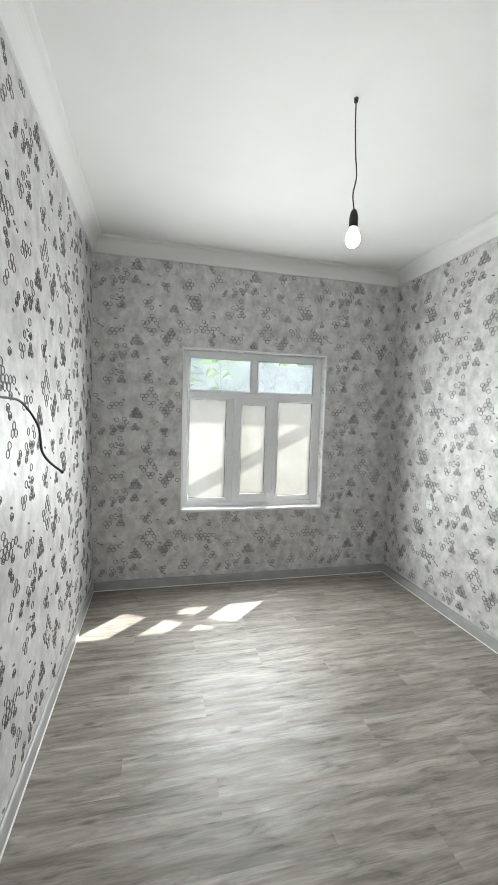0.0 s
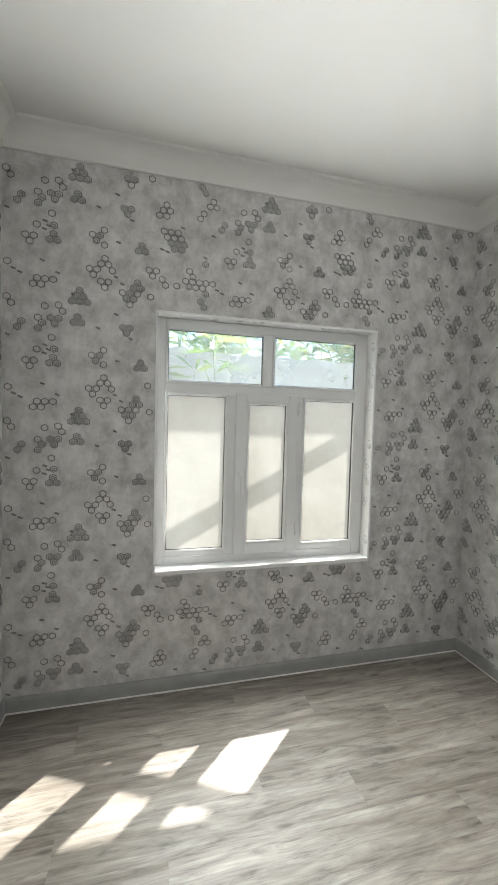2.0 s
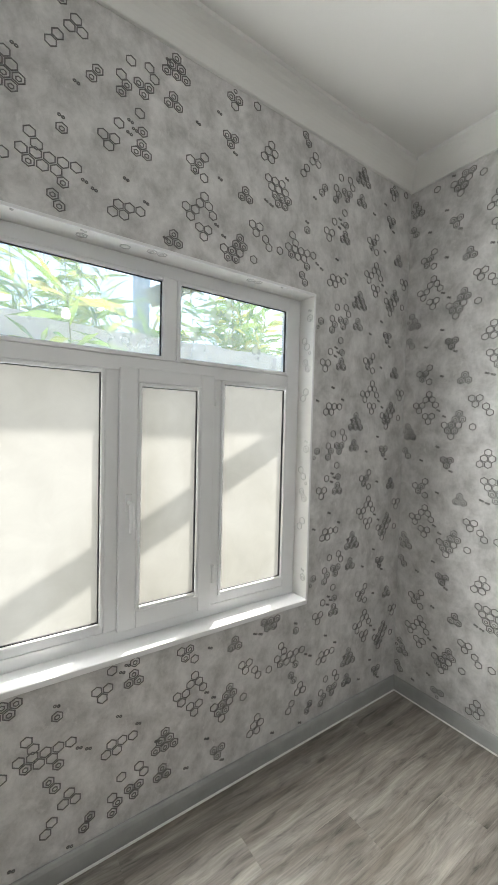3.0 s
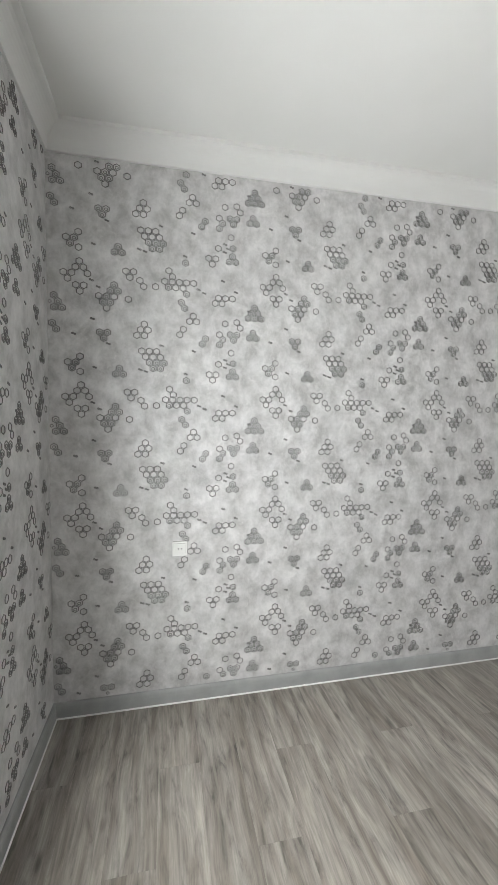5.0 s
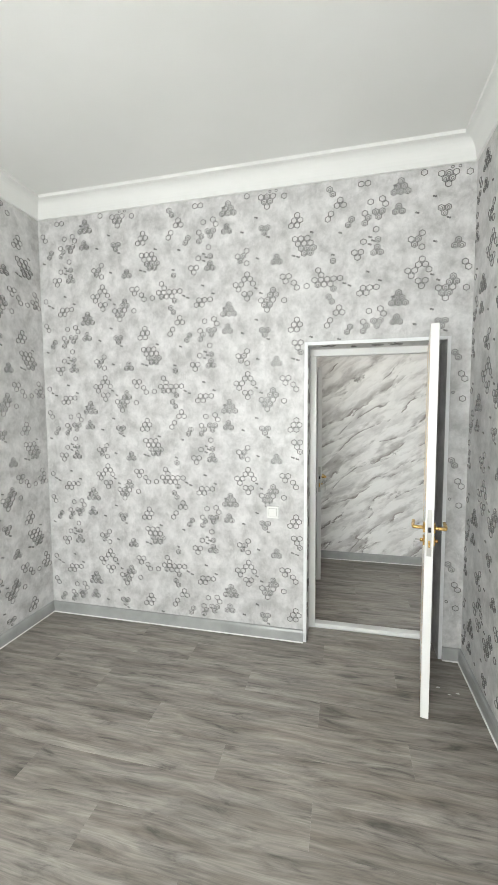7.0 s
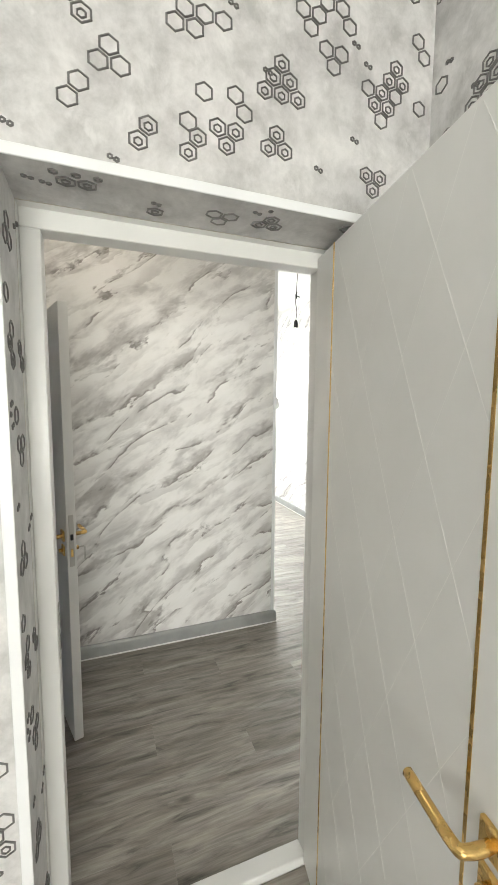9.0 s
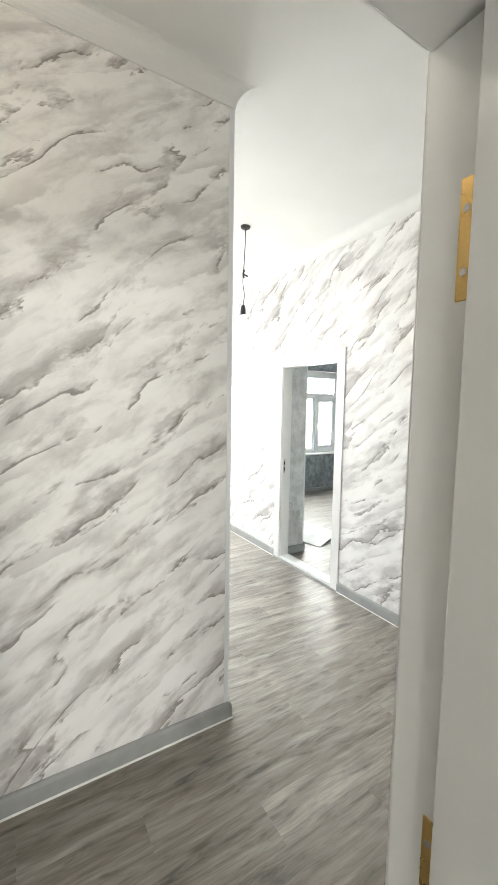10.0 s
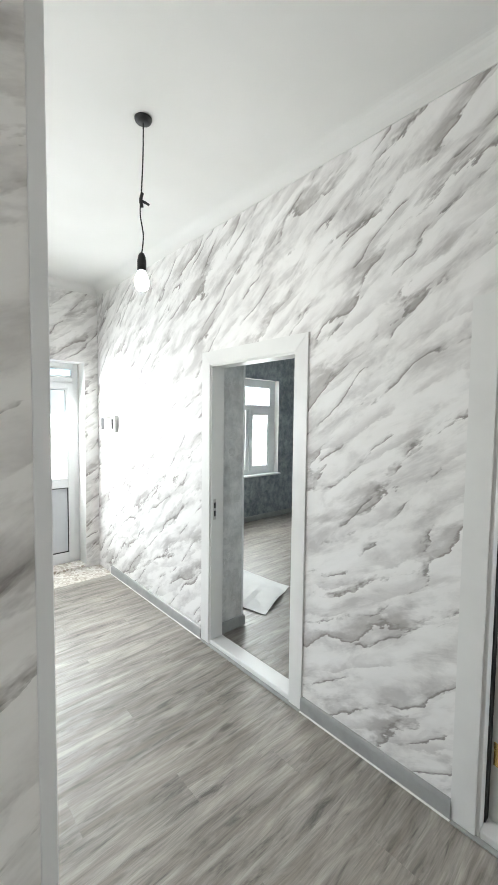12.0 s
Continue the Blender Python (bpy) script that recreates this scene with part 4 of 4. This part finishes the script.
# switchgear on the west wall
mb = thing("breaker_box", basis((XW, -5.12, 1.59), (0, 1, 0), (1, 0, 0)), "white breaker box with dark window on the wall", "breaker box")
part("case", box_bm((-0.07, 0, -0.075), (0.07, 0.05, 0.075), 0.004, 2), PLATE, mb)
part("cover", box_bm((-0.062, 0.045, -0.062), (0.015, 0.054, 0.062), 0.003, 2), GASKET, mb, "dark smoked cover")
sw = thing("switch_panel", basis((XW, -4.935, 1.59), (0, 1, 0), (1, 0, 0)), "narrow white switch with a dark rocker slot", "switch")
part("case", box_bm((-0.045, 0, -0.085), (0.045, 0.035, 0.085), 0.004, 2), PLATE, sw)
part("rocker", box_bm((-0.012, 0.03, -0.055), (0.012, 0.042, 0.055), 0.003, 2), GASKET, sw)
pendant((-1.068, -2.802, HH), 2.44, (0.0, -0.02), "bare lit bulb on a black cord under a black rose", True, 2.68, BULB2)

# Bulb out of view, added as fill light for the corridor walls.
pendant((0.86, -0.93, HH), 2.84, (0.0, 0.01), "unseen lit bulb added to brighten the corridor", False, None, FILL_BULB)

# ---- rooms seen through the doorways ----
RX = XW - 0.36
blue = "blue-grey wallpaper with soft floral clouds"
wall("wall_west_room_south", (RX, -5.7, 0), (-1, 0, 0), (0, 1, 0), 4.2, 3.0, 0.32, [(1.25, 2.83, 0.748, 2.30)], [BLUE, RENDER, REVEAL], blue, shift=61)
wall("wall_west_room_west", (RX - 4.2, -6.0, 0), (0, 1, 0), (1, 0, 0), 7, 3.0, 0.2, [], [BLUE, RENDER, BLUE], blue, shift=71)
wall("wall_west_room_partition", (RX, -2.0, 0), (-1, 0, 0), (0, -1, 0), 4.2, 3.0, 0.12, [], [BLUE, PLAIN, BLUE], blue, shift=75)
# Its opening is unseen, added only to admit the fill light.
wall("wall_north_west", (RX - 4.2, 0.3, 0), (1, 0, 0), (0, -1, 0), 6.2, 3.0, 0.2, [(2.35, 3.65, 0.75, 2.25)], [PLAIN, RENDER, PLAIN], "plain beige plastered wall")
tagged(part("ceiling", box_bm((RX - 4.3, -6.0, 3.0), (RX + 0.04, 0.5, 3.04)), CEIL), "white painted ceiling", "ceiling", kind="structure")
moulding("baseboard", (RX, -5.7, 0), (RX - 4.2, -5.7, 0), (0, 1, 0), PLINTH, SKIRT, "grey plastic skirting board along the wall", "skirting")
moulding("baseboard", (XW - 0.112, D1[0] - 0.06, 0), (RX, D1[0] - 0.06, 0), (0, 1, 0), PLINTH, SKIRT, "grey plastic skirting board in the doorway", "skirting", 0, -1)
tagged(part("corner_strip", box_bm((RX - 0.004, D1[0] - 0.08, 0.086), (RX + 0.014, D1[0] - 0.056, 2.09), 0.002, 2), PVC), "white plastic corner strip of the doorway", "trim", kind="structure")
w2 = thing("window_2", basis((RX, -5.80, 0), (-1, 0, 0), (0, 1, 0)), "white plastic window with bright panes", "window", kind="structure")
bars(w2, "window_frame", [(1.25, 1.31, 0.748, 2.30), (2.72, 2.83, 0.748, 2.30), (1.31, 2.72, 2.19, 2.30), (1.31, 2.72, 0.748, 0.82), (1.31, 2.72, 1.80, 1.87)], -0.06, 0)
bars(w2, "mullion", [(2.18, 2.235, 0.82, 1.80)], -0.06, -0.001)
beaded_pane(w2, 1.31, 2.72, 1.87, 2.19, GLASS)
beaded_pane(w2, 1.31, 2.18, 0.82, 1.80, MILKY)
bars(w2, "sash", [(2.235, 2.30, 0.80, 1.81), (2.66, 2.725, 0.80, 1.81), (2.30, 2.66, 0.80, 0.87), (2.30, 2.66, 1.74, 1.81)], -0.045, 0.016)
beaded_pane(w2, 2.30, 2.66, 0.87, 1.74, MILKY, 0.012)
handle(w2, pose(2.268, 0.016, 1.30), 0.115)
tagged(part("window_sill", box_bm((RX - 2.86, -5.82, 0.725), (RX - 1.22, -5.66, 0.752), 0.004, 2), PVC), "white plastic window sill", "window sill", kind="structure")


# Out of view; added so that daylight can fill the hall.
w3 = thing("added_window", basis((3.2, -5.50, 0), (-1, 0, 0), (0, 1, 0)), "unseen window frame added beside the outer door for hall light", "window", kind="structure")
bars(w3, "window_frame", [(1.45, 1.52, 0.75, 2.30), (2.98, 3.05, 0.75, 2.30), (1.52, 2.98, 2.23, 2.30), (1.52, 2.98, 0.75, 0.82)], -0.06, 0)
bars(w3, "mullion", [(2.22, 2.28, 0.82, 2.23)], -0.06, -0.001)


def paper_sheet(corners, z, seed, label):
    """A crumpled sheet lying on the floor."""
    random.seed(seed)
    bm = bmesh.new()
    n = 14
    a, b, c, d = [Vector(p) for p in corners]
    g = [[None] * (n + 1) for _ in range(n + 1)]
    for i in range(n + 1):
        for j in range(n + 1):
            s, t = i / n, j / n
            p = a.lerp(b, s).lerp(d.lerp(c, s), t)
            fold = abs(noise.noise(Vector((p.x * 3.1, p.y * 3.1, seed)))) * 0.035 + (0.02 if j in (5, 6) else 0) * (1 - s)
            g[i][j] = bm.verts.new((p.x, p.y, z + fold))
    for i in range(n):
        for j in range(n):
            bm.faces.new((g[i][j], g[i + 1][j], g[i + 1][j + 1], g[i][j + 1]))
    bmesh.ops.recalc_face_normals(bm, faces=bm.faces)
    bmesh.ops.solidify(bm, geom=bm.faces, thickness=0.0015)
    return tagged(part("paper_sheet", bm, SHEET, smooth=False), label, "paper sheet")


paper_sheet([(-2.45, -3.34), (-3.02, -3.59), (-2.95, -4.35), (-2.25, -4.05)], 0.004, 3, "crumpled white packing sheet lying on the floor")
# raised flowers on the silver lining of the doorway
bm = bmesh.new()
random.seed(5)
for k in range(30):
    cx, cz = XW - 0.13 - random.random() * 0.2, 0.15 + random.random() * 1.85
    for r in (0.012, 0.022, 0.032):
        pet = 5 + int(r * 200)
        pts = []
        for i in range(pet * 4):
            t = 2 * math.pi * i / (pet * 4)
            rr = r * (1 + 0.14 * math.sin(pet * t))
            pts.append((rr * math.cos(t), rr * math.sin(t)))
        o = [bm.verts.new((cx + x, D1[0] - 0.06 + 0.0003, cz + z)) for x, z in pts]
        q = [bm.verts.new((cx + x * 0.9, D1[0] - 0.06 + 0.0022, cz + z * 0.9)) for x, z in pts]
        s = [bm.verts.new((cx + x * 0.8, D1[0] - 0.06 + 0.0003, cz + z * 0.8)) for x, z in pts]
        for ring_a, ring_b in ((o, q), (q, s)):
            for i in range(len(pts)):
                j = (i + 1) % len(pts)
                bm.faces.new((ring_a[i], ring_a[j], ring_b[j], ring_b[i]))
tagged(part("flower_relief", bm, EMBOSS), "raised silver flowers on the doorway's wallpaper", "wallpaper relief", kind="stuff")
# small room behind the door ajar
wall("wall_bath_east", (2.9, CY, 0), (0, -1, 0), (-1, 0, 0), 1.36, H, 0.1, [], [PLAIN, PLAIN, PLAIN], "plain plastered wall")

# ---- outside ----
tagged(part("ground", box_bm((-300, -300, -0.9), (300, 300, -0.45)), EARTH), "dry bare earth of the yard", "ground", kind="structure")
tagged(part("foundation", box_bm((-6.9, -6.1, -0.5), (3.4, 4.3, -0.02)), RENDER), "grey cement plinth under the house", "foundation", kind="structure")
tagged(part("roof", box_bm((-7.2, -6.6, 3.32), (3.9, 5.18, 3.45), 0.01, 1), RENDER), "flat overhanging roof slab", "roof", kind="structure")


def shadow_board():
    """An unseen board added aslant from the eave, so that its shadow crosses the window."""
    a, b = Vector((3.42, 5.12, 3.335)), Vector((1.80, 5.12, 2.470))
    d = (a - b).normalized()
    m = Matrix((d, Vector((0, 1, 0)), d.cross(Vector((0, 1, 0))))).transposed().to_4x4()
    m.translation = b
    return tagged(part("shadow_board", box_bm((0, -0.012, -0.06), ((a - b).length, 0.012, 0.06), 0.003, 1), STEM, at=m), "unseen board added under the eave to cast a slanting shadow", "board")


shadow_board()


def yard_wall():
    bm = bmesh.new()
    random.seed(9)
    n = 90
    x0, x1, y = -4.0, 9.0, 6.0
    rows = []
    for i in range(n + 1):
        x = x0 + (x1 - x0) * i / n
        top = 2.44 + random.uniform(-0.02, 0.015) + 0.03 * noise.noise(Vector((x * 1.3, 0, 4)))
        rows.append([bm.verts.new((x, yy, zz)) for yy, zz in ((y, -0.5), (y, top), (y + 0.22, top - 0.01), (y + 0.22, -0.5))])
    for a, b in zip(rows, rows[1:]):
        for k in range(3):
            bm.faces.new((a[k], a[k + 1], b[k + 1], b[k]))
    bm.faces.new(rows[0]), bm.faces.new(rows[-1])
    bmesh.ops.recalc_face_normals(bm, faces=bm.faces)
    return tagged(part("yard_wall", bm, RENDER), "grey cement yard wall with a rough top", "wall", kind="structure")


yard_wall()


def reeds(x, y, count, height, spread, seed, label):
    random.seed(seed)
    t = thing("garden_shrub", pose(x, y, -0.45), label, "shrub", "shrubs behind the yard wall")
    stems, leaves = bmesh.new(), bmesh.new()
    for _ in range(count):
        bx0, by0 = random.gauss(0, spread), random.gauss(0, spread * 0.5)
        lean = Vector((random.gauss(0, 0.22), random.gauss(0, 0.15), 1)).normalized()
        h = height * random.uniform(0.75, 1.15)
        base, top = Vector((bx0, by0, 0)), Vector((bx0, by0, 0)) + lean * h
        a, b = 0.012, 0.004
        lo = [stems.verts.new(base + Vector((a * math.cos(k * 2.09), a * math.sin(k * 2.09), 0))) for k in range(3)]
        hi = [stems.verts.new(top + Vector((b * math.cos(k * 2.09), b * math.sin(k * 2.09), 0))) for k in range(3)]
        for k in range(3):
            stems.faces.new((lo[k], lo[(k + 1) % 3], hi[(k + 1) % 3], hi[k]))
        for _ in range(44):
            s = random.uniform(0.45, 1.0)
            p = base.lerp(top, s)
            d = Vector((random.gauss(0, 1), random.gauss(0, 1), random.uniform(-0.2, 1.1))).normalized()
            ln, wd = random.uniform(0.18, 0.5), random.uniform(0.014, 0.032)
            side = d.cross(Vector((random.gauss(0, 1), random.gauss(0, 1), 0.3))).normalized() * wd
            tip = p + d * ln + Vector((0, 0, -0.12 * ln))
            mid = p.lerp(tip, 0.5) + Vector((0, 0, 0.05 * ln))
            v = [leaves.verts.new(c) for c in (p, mid - side, tip, mid + side)]
            leaves.faces.new(v)
    part("stems", stems, STEM, t)
    part("foliage", leaves, LEAF, t)


for i, (x, n, h) in enumerate(((0.6, 26, 3.3), (1.5, 30, 3.6), (2.4, 28, 3.4), (3.4, 34, 3.9), (4.8, 30, 3.8), (6.4, 24, 3.6))):
    reeds(x, 7.0 + 0.25 * (i % 3), n, h, 0.42, 20 + i, "leafy green reed-like shrub behind the yard wall")
post = thing("yard_post", pose(2.72, 7.9, -0.45), "pale blue painted post behind the yard wall", "post")
part("post", box_bm((-0.09, -0.09, 0), (0.09, 0.09, 4.6), 0.01, 2), BLUEPOST, post)

# ---- floors, plank by plank ----
def plank_mesh(length, width):
    return mesh_of("plank", box_bm((0.0001, 0.0001, -0.008), (length - 0.0001, width - 0.0001, 0.0), 0.0002, 1), WOOD)


PW, PLEN = 0.192, 1.29
PLANKS = {}


def planks(name, x0, x1, y0, y1, label, seed, skip=None):
    f = part(name, box_bm((x0, y0, -0.03), (x1, y1, -0.0085)), WOOD)
    tagged(f, label, "floor", kind="structure")
    random.seed(seed)
    row = 0
    y = y0
    while y < y1 - 0.01:
        w = min(PW, y1 - y)
        x = x0 - (0.43 * row) % PLEN
        while x < x1 - 0.005:
            a, b = max(x, x0), min(x + PLEN, x1)
            if b - a > 0.01:
                key = (round(b - a, 3), round(w, 3))
                if key not in PLANKS:
                    PLANKS[key] = plank_mesh(*key)
                ob = new("plank", PLANKS[key])
                ob.location = (a, y, 0)
                ob.parent = f
            x += PLEN
        y += w
        row += 1
    return f


planks("floor_room", 0, W, -0.205, L, "grey-brown oak laminate planks", 1)
planks("floor_hall", -1.956, 1.15, -5.04, -0.267, "grey-brown oak laminate planks", 2)
planks("floor_west_room", RX - 4.2, -1.96, -5.7, 0.3, "grey-brown oak laminate planks", 3)
tagged(part("floor_hall_east", box_bm((1.15, -5.7, -0.03), (3.3, -0.3, -0.002)), TILE), "speckled tiled floor", "floor", kind="structure")


def tiles(x0, x1, y0, y1, size):
    f = tagged(part("floor_tiles", box_bm((x0, y0, -0.03), (x1, y1, -0.006)), CAULK), "speckled stone tiles before the outer door", "floor", kind="structure")
    me = mesh_of("tile", box_bm((0.0015, 0.0015, -0.006), (size - 0.0015, size - 0.0015, 0.0), 0.0012, 1), TILE)
    x = x0
    while x < x1 - 0.05:
        y = y0
        while y < y1 - 0.05:
            ob = new("tile", me)
            ob.location, ob.parent = (x, y, 0), f
            y += size
        x += size


tiles(-1.845, 1.15, -5.7, -5.04, 0.33)
